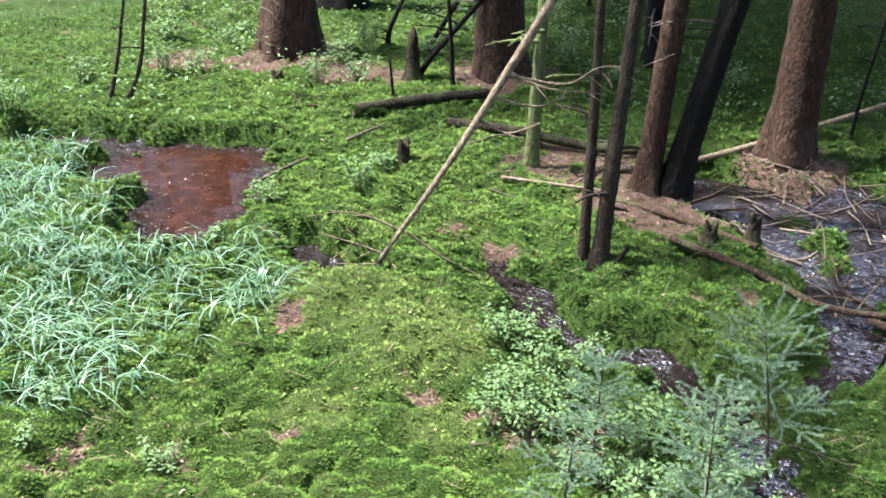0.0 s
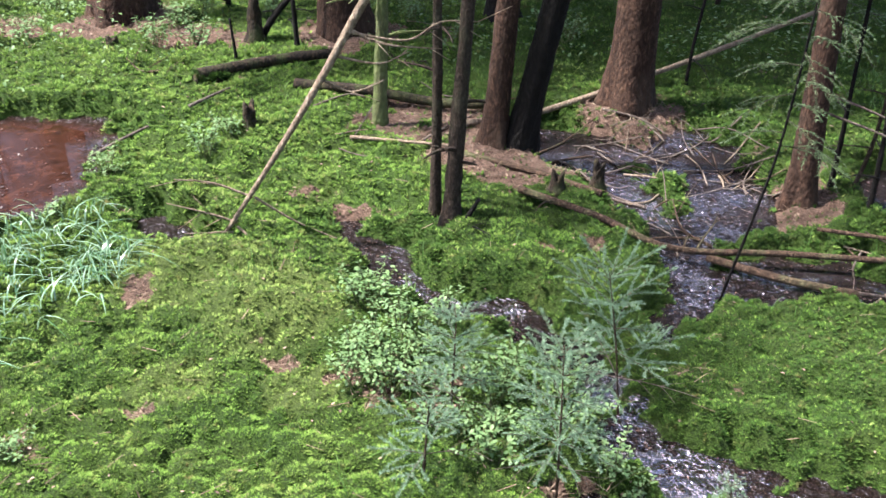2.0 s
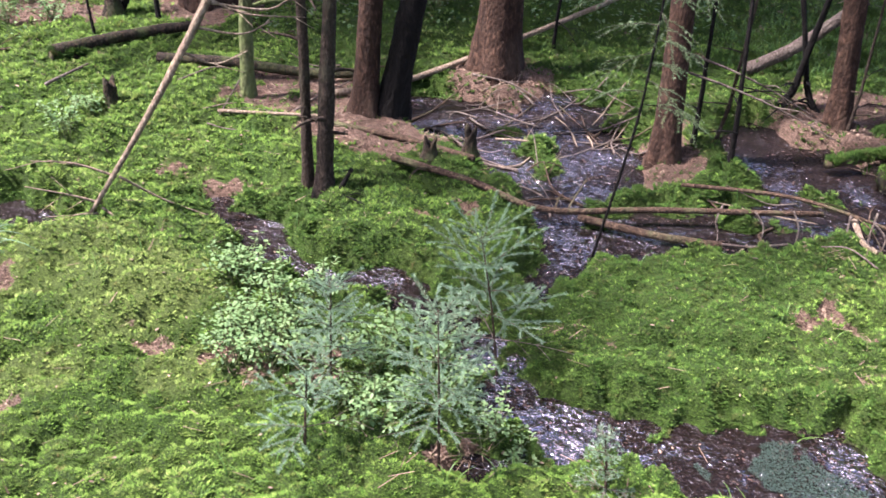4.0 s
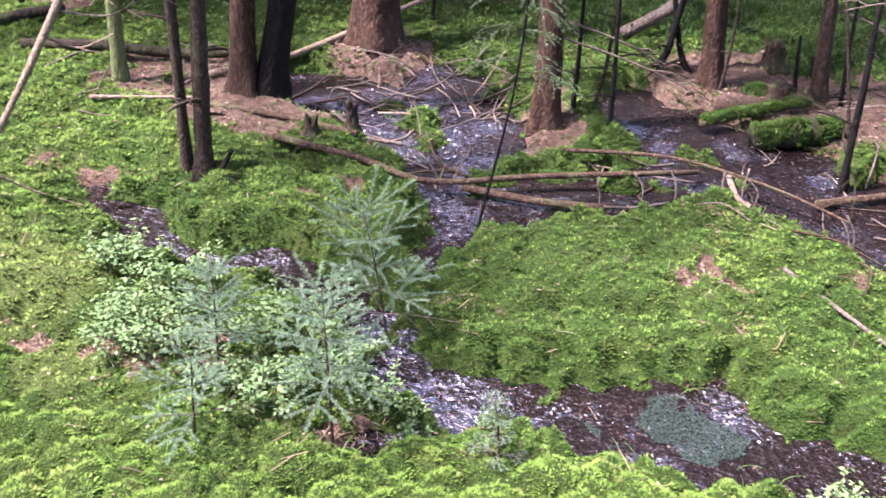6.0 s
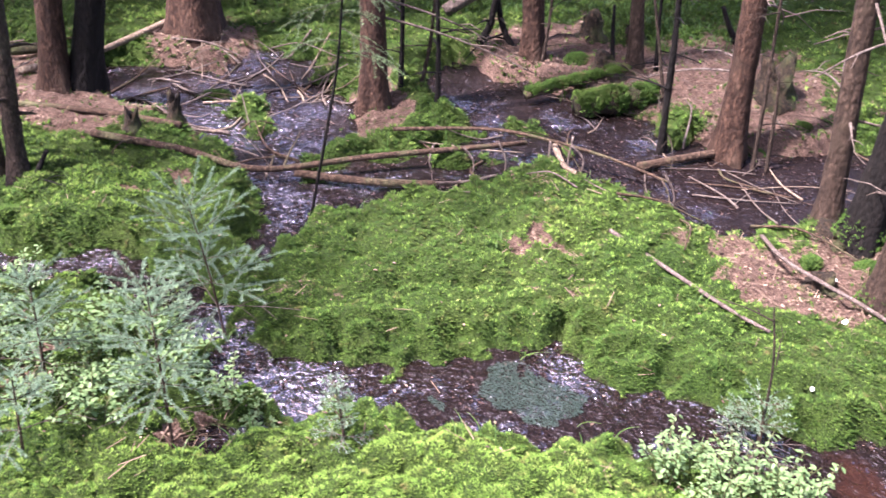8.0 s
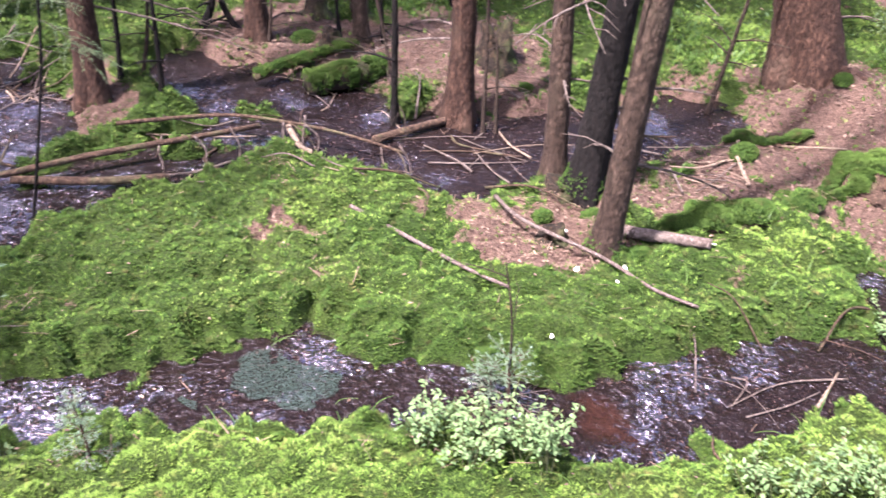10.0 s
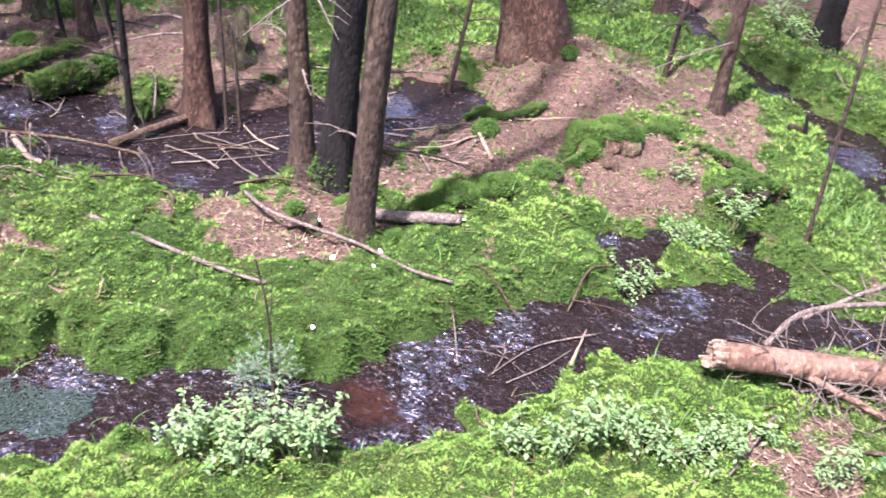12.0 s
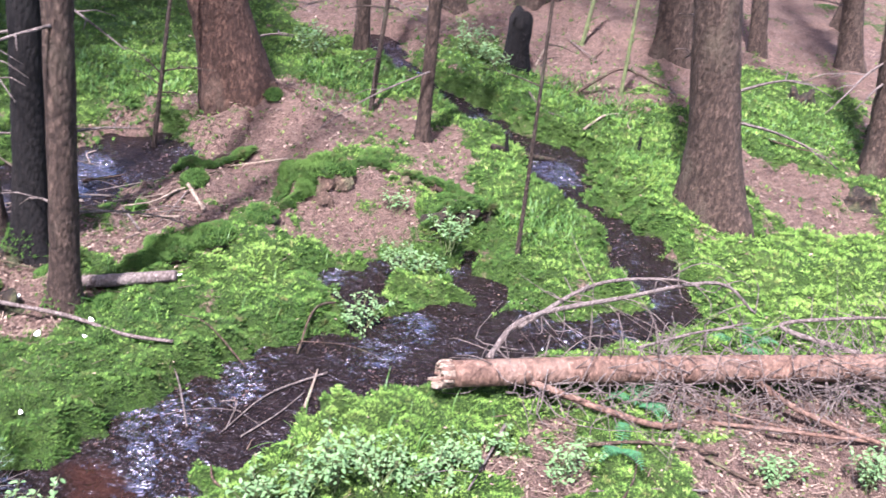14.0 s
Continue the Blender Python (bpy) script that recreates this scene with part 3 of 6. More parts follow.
def spruce(x, y, r, lx, ly, bark_mat, label, seed, height=UP_TO, flare=0.5, twigs=6, crown=1.0, bend=0.0, name="spruce_tree", twig_from=0.25, low=0.40):
    rng = np.random.default_rng(seed)
    tree = empty(name, x, y)
    verts, faces, axis = trunk_mesh(r, (lx, ly), bark_mat, seed, height, flare, bend)
    part("trunk", verts, faces, bark_mat, tree)
    for k in range(twigs):
        z = rng.uniform(twig_from, 2.2)
        a = rng.uniform(0, 6.283)
        way = (math.cos(a), math.sin(a), rng.uniform(-0.25, 0.15))
        p = axis(z) + np.array(way) * r * 0.85
        v, f = dead_twig(p, way, rng.uniform(0.12, 0.8), min(0.004 + r * 0.05, 0.009), rng)
        part("dead_branch", v, f, WOOD_GREY, tree, "bare grey dead branch")
    if crown:
        v, f = crown_mesh(axis, r, rng, height * low, height * 0.99, 0.8 + 7.0 * min(r, 0.16), crown)
        part("crown", v, f, CANOPY, tree, "dark green needle crown", smooth_shade=False)
    return tagged(tree, label, "tree", "spruce trees of the wood")


RED, GREY = "tall spruce with reddish brown scaly bark on mossy ground", "tall spruce with grey brown scaly bark on needle litter"
TREES = [
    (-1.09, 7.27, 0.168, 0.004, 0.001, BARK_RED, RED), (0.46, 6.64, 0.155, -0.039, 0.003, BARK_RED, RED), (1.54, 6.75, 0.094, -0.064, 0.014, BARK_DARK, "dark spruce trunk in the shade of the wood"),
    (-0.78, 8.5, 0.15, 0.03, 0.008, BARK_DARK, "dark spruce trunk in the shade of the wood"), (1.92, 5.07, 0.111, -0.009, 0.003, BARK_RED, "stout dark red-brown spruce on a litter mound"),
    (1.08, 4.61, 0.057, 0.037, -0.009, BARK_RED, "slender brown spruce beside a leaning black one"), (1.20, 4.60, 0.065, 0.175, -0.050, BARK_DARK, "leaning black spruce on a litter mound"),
    (2.40, 3.91, 0.060, -0.042, 0.024, BARK_RED, "slender brown spruce at the muddy hollow"), (3.39, 3.98, 0.056, -0.075, 0.061, BARK_RED, RED), (3.83, 3.67, 0.038, -0.066, 0.065, BARK_GREY, GREY),
    (3.63, 2.76, 0.059, -0.028, 0.032, BARK_RED, "slender red-brown spruce at the edge of the mud"), (3.58, 2.14, 0.045, -0.050, 0.071, BARK_GREY, "thin brown spruce beside a black one"),
]
TREES_RIGHT = [
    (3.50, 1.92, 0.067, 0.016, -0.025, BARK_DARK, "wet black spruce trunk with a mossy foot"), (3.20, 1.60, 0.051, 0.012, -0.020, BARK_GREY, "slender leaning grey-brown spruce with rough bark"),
    (5.31, 0.81, 0.035, -0.001, 0.006, BARK_GREY, "young bare spruce pole on litter"), (6.46, 1.51, 0.044, -0.007, 0.023, BARK_GREY, GREY),
    (5.27, -0.75, 0.128, 0.017, 0.198, BARK_GREY, "stout grey-brown spruce beside the runnel"), (7.73, -0.48, 0.125, 0.005, 0.148, BARK_GREY, GREY), (8.48, -1.13, 0.067, 0.019, 0.178, BARK_GREY, GREY),
    (8.55, -1.84, 0.080, 0.039, 0.202, BARK_GREY, GREY), (6.40, -1.74, 0.105, 0.034, 0.138, BARK_GREY, GREY), (8.03, 0.62, 0.120, -0.006, 0.051, BARK_GREY, GREY), (7.81, 1.20, 0.075, -0.022, 0.115, BARK_GREY, GREY),
]
for k, (x, y, r, lx, ly, b, text) in enumerate(TREES + TREES_RIGHT):
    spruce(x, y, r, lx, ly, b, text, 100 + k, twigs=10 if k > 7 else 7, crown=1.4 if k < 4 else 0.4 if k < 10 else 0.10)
big_spruce = spruce(5.12, 1.74, 0.150, -0.097, 0.28, BARK_RED, "big leaning red-brown spruce with a litter-covered root mound", 150, flare=0.45, crown=0.2)

# added out of view: its high thin crown shades the moss and mud at right
spruce(-4.3, 4.5, 0.05, 0.0, 0.0, BARK_RED, "slim tall spruce with a thin high crown", 160, height=13.0, crown=0.22, low=0.76)

for k, pts in enumerate((((5.10, 1.62), (5.02, 1.42), (4.86, 1.28), (4.72, 1.05)), ((5.18, 1.62), (5.22, 1.40), (5.17, 1.15), (5.22, 0.95)), ((5.04, 1.68), (4.88, 1.60), (4.70, 1.56), (4.52, 1.62)))):
    foot = big_spruce.location
    line = spline([(x - foot.x, y - foot.y, gz(x, y) - foot.z - 0.012 - 0.014 * i) for i, (x, y) in enumerate(pts)], 8)
    v, f = tube(line, np.linspace(0.040, 0.014, len(line)), 10, 0.2, np.random.default_rng(k))
    part("root", v, f, BARK_RED, big_spruce, "bark-covered surface root")

# ---- fallen logs and sticks ----


def limb(name, pts, r0, r1, material, label, category, seed=0, sides=10, twigs=0, rough=0.08, group="", lift=True):
    rng = np.random.default_rng(seed + 7)
    if lift:
        pts = [(x, y, max(z, gz(x, y) + 0.7 * r0 + 0.012)) for x, y, z in pts]
    line = spline(pts, 7)
    v, f = tube(line, np.linspace(r0, r1, len(line)), sides, rough, rng)
    ob = part(name, v, f, material)
    for k in range(twigs):
        i = rng.integers(1, len(line) - 1)
        d = line[i] - line[i - 1]
        w = np.cross(d, (0, 0, 1)) * rng.choice((-1, 1)) + d * rng.uniform(-0.2, 1.0)
        w = w / (np.linalg.norm(w) + 1e-9) + np.array((0, 0, rng.uniform(-0.2, 0.5)))
        v, f = dead_twig(line[i], w, rng.uniform(0.12, 0.4), r0 * 0.35, rng, 0.25, 2)
        part("twig", v, f, material, ob)
    return tagged(ob, label, category, group)


FALLEN = "fallen logs and sticks"
limb("fallen_log", [(-0.46, 5.78, 0.01), (-0.02, 5.98, 0.05), (0.35, 6.09, 0.08)], 0.036, 0.030, ROT, "dark rotten log lying on moss, mossy at one end", "log", 1, group=FALLEN)
limb("fallen_log", [(0.10, 5.59, 0.04), (0.44, 5.44, 0.05), (0.88, 5.28, 0.07), (1.14, 5.11, 0.07)], 0.030, 0.026, ROT, "dark wet rotten log lying on litter", "log", 2, group=FALLEN)
limb("stick", [(0.37, 4.86, -0.01), (0.75, 4.67, 0.00), (0.90, 4.62, 0.01)], 0.010, 0.006, WOOD_PALE, "pale dry stick lying on moss", "stick", 3, 6, group=FALLEN)
limb("stick", [(-0.97, 4.95, -0.08), (-0.82, 5.09, -0.05), (-0.68, 5.16, -0.05)], 0.010, 0.006, WOOD_GREY, "grey dry stick at the edge of the pool", "stick", 4, 6, group=FALLEN)
limb("stick", [(-0.48, 5.33, -0.02), (-0.38, 5.47, 0.01), (-0.27, 5.59, 0.01)], 0.010, 0.006, WOOD_GREY, "grey dry stick lying on moss", "stick", 5, 6, group=FALLEN)
limb("fallen_log", [(0.88, 4.55, 0.01), (1.20, 4.27, 0.02), (1.46, 3.99, 0.02)], 0.015, 0.015, WOOD_BROWN, "thin brown log lying on litter", "log", 6, group=FALLEN)
limb("fallen_pole", [(1.09, 4.06, 0.02), (1.39, 3.79, 0.03), (1.65, 3.56, 0.03), (2.09, 3.42, 0.06), (2.79, 3.20, 0.09)], 0.017, 0.012, WOOD_BROWN, "long thin brown fallen pole across the mud", "log", 7, group=FALLEN, twigs=4)
limb("fallen_log", [(1.79, 3.50, 0.01), (2.04, 3.29, 0.01), (2.28, 3.13, 0.02)], 0.018, 0.017, WOOD_BROWN, "broken brown log lying in the mud", "log", 8, group=FALLEN)
limb("stick", [(2.27, 3.13, 0.03), (2.38, 3.07, 0.04), (2.50, 3.01, 0.03)], 0.007, 0.004, WOOD_GREY, "thin grey stick on moss", "stick", 9, 6, group=FALLEN)
limb("fallen_branch", [(2.30, 3.56, 0.10), (2.64, 3.39, 0.11), (2.78, 3.21, 0.13), (2.99, 2.92, 0.11), (3.15, 2.63, 0.07)], 0.010, 0.006, WOOD_BROWN, "bent grey fallen branch with hanging side twigs", "branch", 10, 8, 5, group=FALLEN)
limb("fallen_log", [(3.16, 2.85, 0.05), (3.36, 2.82, 0.06), (3.57, 2.78, 0.07)], 0.020, 0.018, WOOD_BROWN, "brown log lying in the mud beside a spruce", "log", 11, group=FALLEN)
limb("fallen_branch", [(2.64, 2.43, 0.04), (2.68, 1.87, 0.03), (2.70, 1.66, 0.0)], 0.009, 0.006, WOOD_GREY, "pale grey branch lying on moss", "branch", 12, 6, 0, group=FALLEN)
limb("fallen_branch", [(3.14, 2.11, 0.08), (3.06, 1.90, 0.09), (3.10, 1.55, 0.07), (3.09, 1.31, 0.02), (3.09, 1.13, -0.01)], 0.009, 0.006, WOOD_GREY, "curved grey branch lying on moss before a spruce", "branch", 13, 6, 0, group=FALLEN)
limb("stick", [(2.89, 3.12, 0.09), (2.83, 2.97, 0.07), (2.77, 2.82, 0.04)], 0.015, 0.010, WOOD_PALE, "pale broken stick in the mud", "stick", 14, 6, group=FALLEN)
limb("fallen_log", [(3.37, 1.65, 0.03), (3.42, 1.48, 0.035), (3.48, 1.31, 0.03)], 0.026, 0.022, WOOD_GREY, "short grey log beside a spruce foot", "log", 15, group=FALLEN)
limb("fallen_log", [(3.24, 0.21, 0.08), (3.54, -0.39, 0.07), (3.97, -1.38, 0.07), (4.6, -2.8, 0.09)], 0.047, 0.056, WOOD_LOG, "long bare pinkish-brown fallen trunk with a splintered end", "log", 16, 16, rough=0.02, group=FALLEN)
limb("leaning_dead_pole", [(-0.24, 3.97, -0.11), (0.09, 3.98, 0.47), (0.47, 4.01, 1.15), (1.35, 4.05, 2.75)], 0.009, 0.026, WOOD_PALE, "thin pale dead pole leaning with its tip in the moss", "pole", 17, 8)
limb("leaning_dead_pole", [(0.97, 4.91, 0.01), (1.45, 5.06, 0.08), (2.57, 5.44, 0.34), (3.4, 5.7, 0.55)], 0.020, 0.013, WOOD_PALE, "long pale dead pole leaning across the wood", "pole", 18, 8)

# ---- young stems, saplings and stumps ----


def stem(name, pts, r0, material, label, category, seed, twigs=3, sides=8, group="thin stems in the undergrowth", grow=0.0):
    """A thin upright stem, rooted at its first point; grow: metres by which it goes on upwards past its last."""
    rng = np.random.default_rng(seed)
    p = [np.array(q, float) for q in pts]
    p[0][2] = gz(p[0][0], p[0][1]) - 0.04
    if grow:
        d = p[-1] - p[-2]
        p.append(p[-1] + d / np.linalg.norm(d) * grow)
    base = p[0].copy()
    line = spline([q - base for q in p], 8)
    ob = empty(name, *base)
    taper = np.linspace(1.0, 0.55, len(line))
    taper[:3] *= np.array((1.5, 1.25, 1.08))
    v, f = tube(line, r0 * taper, sides, 0.10, rng)
    part("stem", v, f, material, ob)
    for k in range(twigs):
        i = int(rng.uniform(0.15, 0.85) * len(line))
        a = rng.uniform(0, 6.283)
        v, f = dead_twig(line[i], (math.cos(a), math.sin(a), rng.uniform(-0.1, 0.5)), rng.uniform(0.08, 0.35), r0 * 0.3 + 0.001, rng)
        part("twig", v, f, material, ob)
    return tagged(ob, label, category, group)


BARE, DARKS = "thin bare grey-brown stem rising from the undergrowth", "thin dark crooked stem rising from the mud"
STEMS = [
    (0.027, BARK_THIN, BARE, 3.0, (0.70, 4.04, 0), (0.69, 4.04, 0.5), (0.665, 4.045, 1.2)),
    (0.040, BARK_THIN, "slim brown young trunk beside a thinner one", 4.0, (0.75, 3.92, 0), (0.765, 3.917, 0.5), (0.785, 3.913, 1.2)),
    (0.038, BARK_GREEN, "slim trunk green with algae on mossy ground", 4.0, (0.54, 5.03, 0), (0.542, 5.03, 0.6), (0.545, 5.03, 1.3)),
    (0.018, BARK_THIN, BARE, 2.5, (5.60, 1.18, 0), (5.604, 1.165, 0.4), (5.615, 1.13, 0.9)),
    (0.014, BARK_THIN, BARE, 2.5, (4.71, 2.05, 0), (4.73, 2.01, 0.4), (4.75, 1.97, 0.8)),
    (0.010, BARK_THIN, BARE, 1.2, (4.32, 0.12, 0), (4.32, 0.127, 0.5), (4.318, 0.14, 1.1)),
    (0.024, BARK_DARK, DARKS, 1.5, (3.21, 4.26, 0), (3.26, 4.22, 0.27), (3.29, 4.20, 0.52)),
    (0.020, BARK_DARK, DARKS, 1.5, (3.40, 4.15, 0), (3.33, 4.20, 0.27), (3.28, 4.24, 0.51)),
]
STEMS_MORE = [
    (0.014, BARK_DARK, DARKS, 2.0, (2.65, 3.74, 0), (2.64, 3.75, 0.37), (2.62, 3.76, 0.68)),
    (0.014, BARK_DARK, DARKS, 1.2, (2.56, 3.95, 0), (2.56, 3.95, 0.33), (2.55, 3.95, 0.64)),
    (0.011, BARK_THIN, BARE, 1.2, (2.65, 3.91, 0), (2.68, 3.89, 0.34), (2.69, 3.88, 0.59)),
    (0.009, BARK_THIN, BARE, 1.2, (3.39, 3.90, 0), (3.40, 3.89, 0.36), (3.40, 3.89, 0.60)),
    (0.014, BARK_DARK, "short dark broken stem", 0, (3.76, 3.75, 0), (3.74, 3.77, 0.31), (3.73, 3.78, 0.46)),
    (0.012, BARK_DARK, BARE, 0.8, (3.91, 3.58, 0), (3.89, 3.59, 0.33), (3.88, 3.60, 0.53)),
    (0.017, BARK_DARK, DARKS, 1.5, (3.38, 2.94, 0), (3.36, 2.96, 0.55), (3.35, 2.98, 0.86)),
    (0.009, BARK_THIN, DARKS, 1.0, (3.43, 2.94, 0), (3.37, 3.01, 0.39), (3.29, 3.09, 0.83)),
    (0.022, BARK_DARK, "short dark broken stem", 0, (4.57, 3.62, 0), (4.52, 3.67, 0.27), (4.48, 3.72, 0.39)),
    (0.010, BARK_THIN, BARE, 0.8, (3.65, 2.62, 0), (3.64, 2.64, 0.39), (3.63, 2.65, 0.60)),
    (0.010, BARK_THIN, BARE, 0, (3.70, 2.58, 0), (3.68, 2.60, 0.34), (3.67, 2.62, 0.50)),
]
STEMS_LEFT = [
    (0.015, BARK_THIN, BARE, 1.5, (-2.12, 6.31, 0), (-2.04, 6.34, 0.26), (-1.98, 6.36, 0.59)),
    (0.016, BARK_THIN, BARE, 1.5, (-2.00, 6.30, 0), (-1.90, 6.33, 0.20), (-1.84, 6.35, 0.59)),
    (0.022, BARK_DARK, DARKS, 1.5, (-0.35, 7.28, 0), (-0.33, 7.28, 0.25), (-0.24, 7.29, 0.46)),
    (0.022, BARK_DARK, DARKS, 1.2, (-0.06, 7.26, 0), (0.02, 7.26, 0.23), (0.12, 7.26, 0.40)),
    (0.017, BARK_DARK, DARKS, 0.8, (0.13, 6.27, 0), (0.11, 6.27, 0.36), (0.09, 6.27, 0.57)),
    (0.012, BARK_DARK, DARKS, 0, (-0.25, 6.13, 0), (-0.26, 6.13, 0.16), (-0.28, 6.13, 0.34)),
    (0.026, BARK_DARK, DARKS, 0.6, (-0.14, 6.50, 0), (-0.02, 6.50, 0.25), (0.12, 6.50, 0.42)),
    (0.015, BARK_DARK, "short dark peg of a broken stem", 0, (5.47, 0.36, 0), (5.47, 0.37, 0.14), (5.47, 0.38, 0.22)),
    (0.014, BARK_DARK, "short dark peg of a broken stem", 0, (5.89, -0.34, 0), (5.89, -0.33, 0.12), (5.89, -0.33, 0.19)),
    (0.010, BARK_DARK, DARKS, 0.8, (1.55, 5.7, 0), (1.58, 5.7, 0.4), (1.62, 5.7, 0.8)),
    (0.012, BARK_DARK, DARKS, 0.8, (2.35, 5.3, 0), (2.36, 5.3, 0.4), (2.40, 5.3, 0.8)),
]
for k, (r, b, text, grow, *pts) in enumerate(STEMS + STEMS_MORE + STEMS_LEFT):
    stem("sapling_stem", pts, r, b, text, "sapling", 300 + k, 4 if grow else 0, grow=grow)
stem("sapling_stem", [(0.78, 3.87, 0), (0.80, 3.86, 0.03), (0.86, 3.84, 0.15)], 0.016, BARK_DARK, "short dark broken prong at a trunk foot", "sapling", 399, 1)


def stump(x, y, r, h, material, label, seed, jag=0.5):
    """A broken stump with a splintered, hollow top."""
    rng = np.random.default_rng(seed)
    sides, zs = 18, np.array((-0.05, 0.0, 0.25, 0.5, 0.75, 1.0))
    ang = np.linspace(0, 2 * np.pi, sides, endpoint=False)
    top = 1 - jag * (0.5 + 0.5 * np.sin(ang * 2 + rng.uniform(0, 6))) * rng.uniform(0.5, 1, sides)
    verts = []
    for z in zs:
        R = r * (1.0 + 0.7 * math.exp(-max(z, 0) * 6)) * (1 + 0.14 * rng.uniform(-1, 1, sides))
        verts += list(zip(R * np.cos(ang), R * np.sin(ang), np.where(z > 0, z * h * top, z)))
    for z, k in ((0.92, 0.6), (0.55, 0.35)):
        verts += list(zip(r * k * np.cos(ang), r * k * np.sin(ang), z * h * top))
    faces = [(i * sides + j, i * sides + (j + 1) % sides, (i + 1) * sides + (j + 1) % sides, (i + 1) * sides + j) for i in range(7) for j in range(sides)]
    faces.append(tuple(7 * sides + j for j in range(sides)))
    ob = part("tree_stump", verts, faces, material)
    ob.location = (x, y, gz(x, y) - 0.01)
    return tagged(ob, label, "stump", "broken stumps")


stump(-0.15, 5.09, 0.032, 0.17, ROT, "small dark rotten stump standing in moss", 1)
stump(-0.14, 6.45, 0.045, 0.34, ROT, "jagged dark broken stump among twigs", 2, 0.75)
stump(1.46, 4.06, 0.028, 0.15, ROT, "small mossy stump at the end of a log", 3)
stump(1.27, 4.07, 0.030, 0.11, ROT, "small mossy stump beside a log", 4)
stump(-1.06, 6.57, 0.035, 0.07, ROT, "low dark stump in moss", 5)
stump(3.83, 4.04, 0.055, 0.15, ROT, "dark broken stump on litter", 6)
stump(6.85, 0.56, 0.075, 0.42, BARK_DARK, "tall black burnt-looking stump beside a leafy bush", 7, 0.3)
stump(3.70, 3.76, 0.05, 0.08, ROT, "low mossy stump on litter", 8)
stump(4.02, 3.90, 0.05, 0.09, ROT, "low mossy stump on litter", 9)
stump(3.13, 1.80, 0.045, 0.07, ROT, "low dark rotten stump before the spruces", 10)
stump(3.45, 2.02, 0.06, 0.05, ROT, "low brown stump against a black spruce", 11)
stump(7.35, -1.35, 0.08, 0.12, ROT, "dark rotten stump on dry litter", 12, 0.8)
stump(7.1, -1.85, 0.08, 0.10, ROT, "dark rotten stump on dry litter", 13, 0.8)

stump(4.14, 3.00, 0.085, 0.22, ROT, "dark upturned rotten root clump on litter", 14, 0.8)
stump(5.84, -1.56, 0.07, 0.09, ROT, "low dark hollow stump on dry litter", 15, 0.8)
stem("sapling_stem", [(6.86, -0.16, 0), (6.87, -0.16, 0.4), (6.88, -0.155, 0.9)], 0.014, BARK_GREEN, "thin pale bare pole on dry litter", "sapling", 421, 2, grow=1.2)
stem("sapling_stem", [(7.49, 0.19, 0), (7.50, 0.17, 0.4), (7.52, 0.13, 0.9)], 0.018, BARK_GREEN, "thin pale bare pole on dry litter", "sapling", 422, 2, grow=1.4)
limb("fallen_branch", [(6.61, 0.10, 0.0), (6.78, -0.02, 0.26), (6.93, -0.16, 0.30), (7.02, -0.43, 0.20)], 0.012, 0.008, WOOD_BROWN, "bowed brown branch arching over dry litter", "branch", 51, 7, 2, group=FALLEN)
limb("stick", [(5.98, 0.00, 0.0), (6.22, -0.10, 0.05), (6.49, -0.21, 0.10)], 0.009, 0.006, WOOD_PALE, "pale dry stick lying on short moss", "stick", 52, 6, group=FALLEN)
limb("stick", [(5.47, 0.45, 0.0), (5.58, 0.28, 0.04), (5.68, 0.11, 0.02)], 0.018, 0.012, ROT, "dark wet branch lying across the runnel", "stick", 53, 7, group=FALLEN)
limb("stick", [(4.02, 1.45, 0.0), (4.20, 1.62, 0.03), (4.38, 1.70, 0.05)], 0.010, 0.007, WOOD_PALE, "pale stick lying on brown litter", "stick", 54, 6, 1, group=FALLEN)

# ---- small spruces ----


def needle_spray(line, rng, length, step=0.0032, around=3):
    """Needles all round a twig, as slivers that point forwards."""
    seg = np.linalg.norm(np.diff(line, axis=0), axis=1).sum()
    n = max(6, int(seg / step)) * around
    t = np.sort(rng.uniform(0.03, 1, n))
    s = np.linspace(0, 1, len(line))
    p = np.stack([np.interp(t, s, line[:, k]) for k in range(3)], -1)
    d = line[-1] - line[0]
    d = d / (np.linalg.norm(d) + 1e-9)
    side = np.cross(d, (0, 0, 1.0))
    side /= np.linalg.norm(side) + 1e-9
    top = np.cross(side, d)
    a = rng.uniform(0, 6.283, n)[:, None]
    w = d * rng.uniform(0.3, 0.8, n)[:, None] + side * np.cos(a) * 0.9 + top * (np.sin(a) * 0.6 + 0.2)
    w *= (length * rng.uniform(0.7, 1.1, n) / np.linalg.norm(w, axis=1))[:, None]
    k = np.cross(w, rng.normal(0, 1, (n, 3)))
    k *= 0.0012 / (np.linalg.norm(k, axis=1)[:, None] + 1e-12)
    verts = np.stack((p - k, p + k, p + w), 1).reshape(-1, 3)
    return verts, [(3 * i, 3 * i + 1, 3 * i + 2) for i in range(n)]


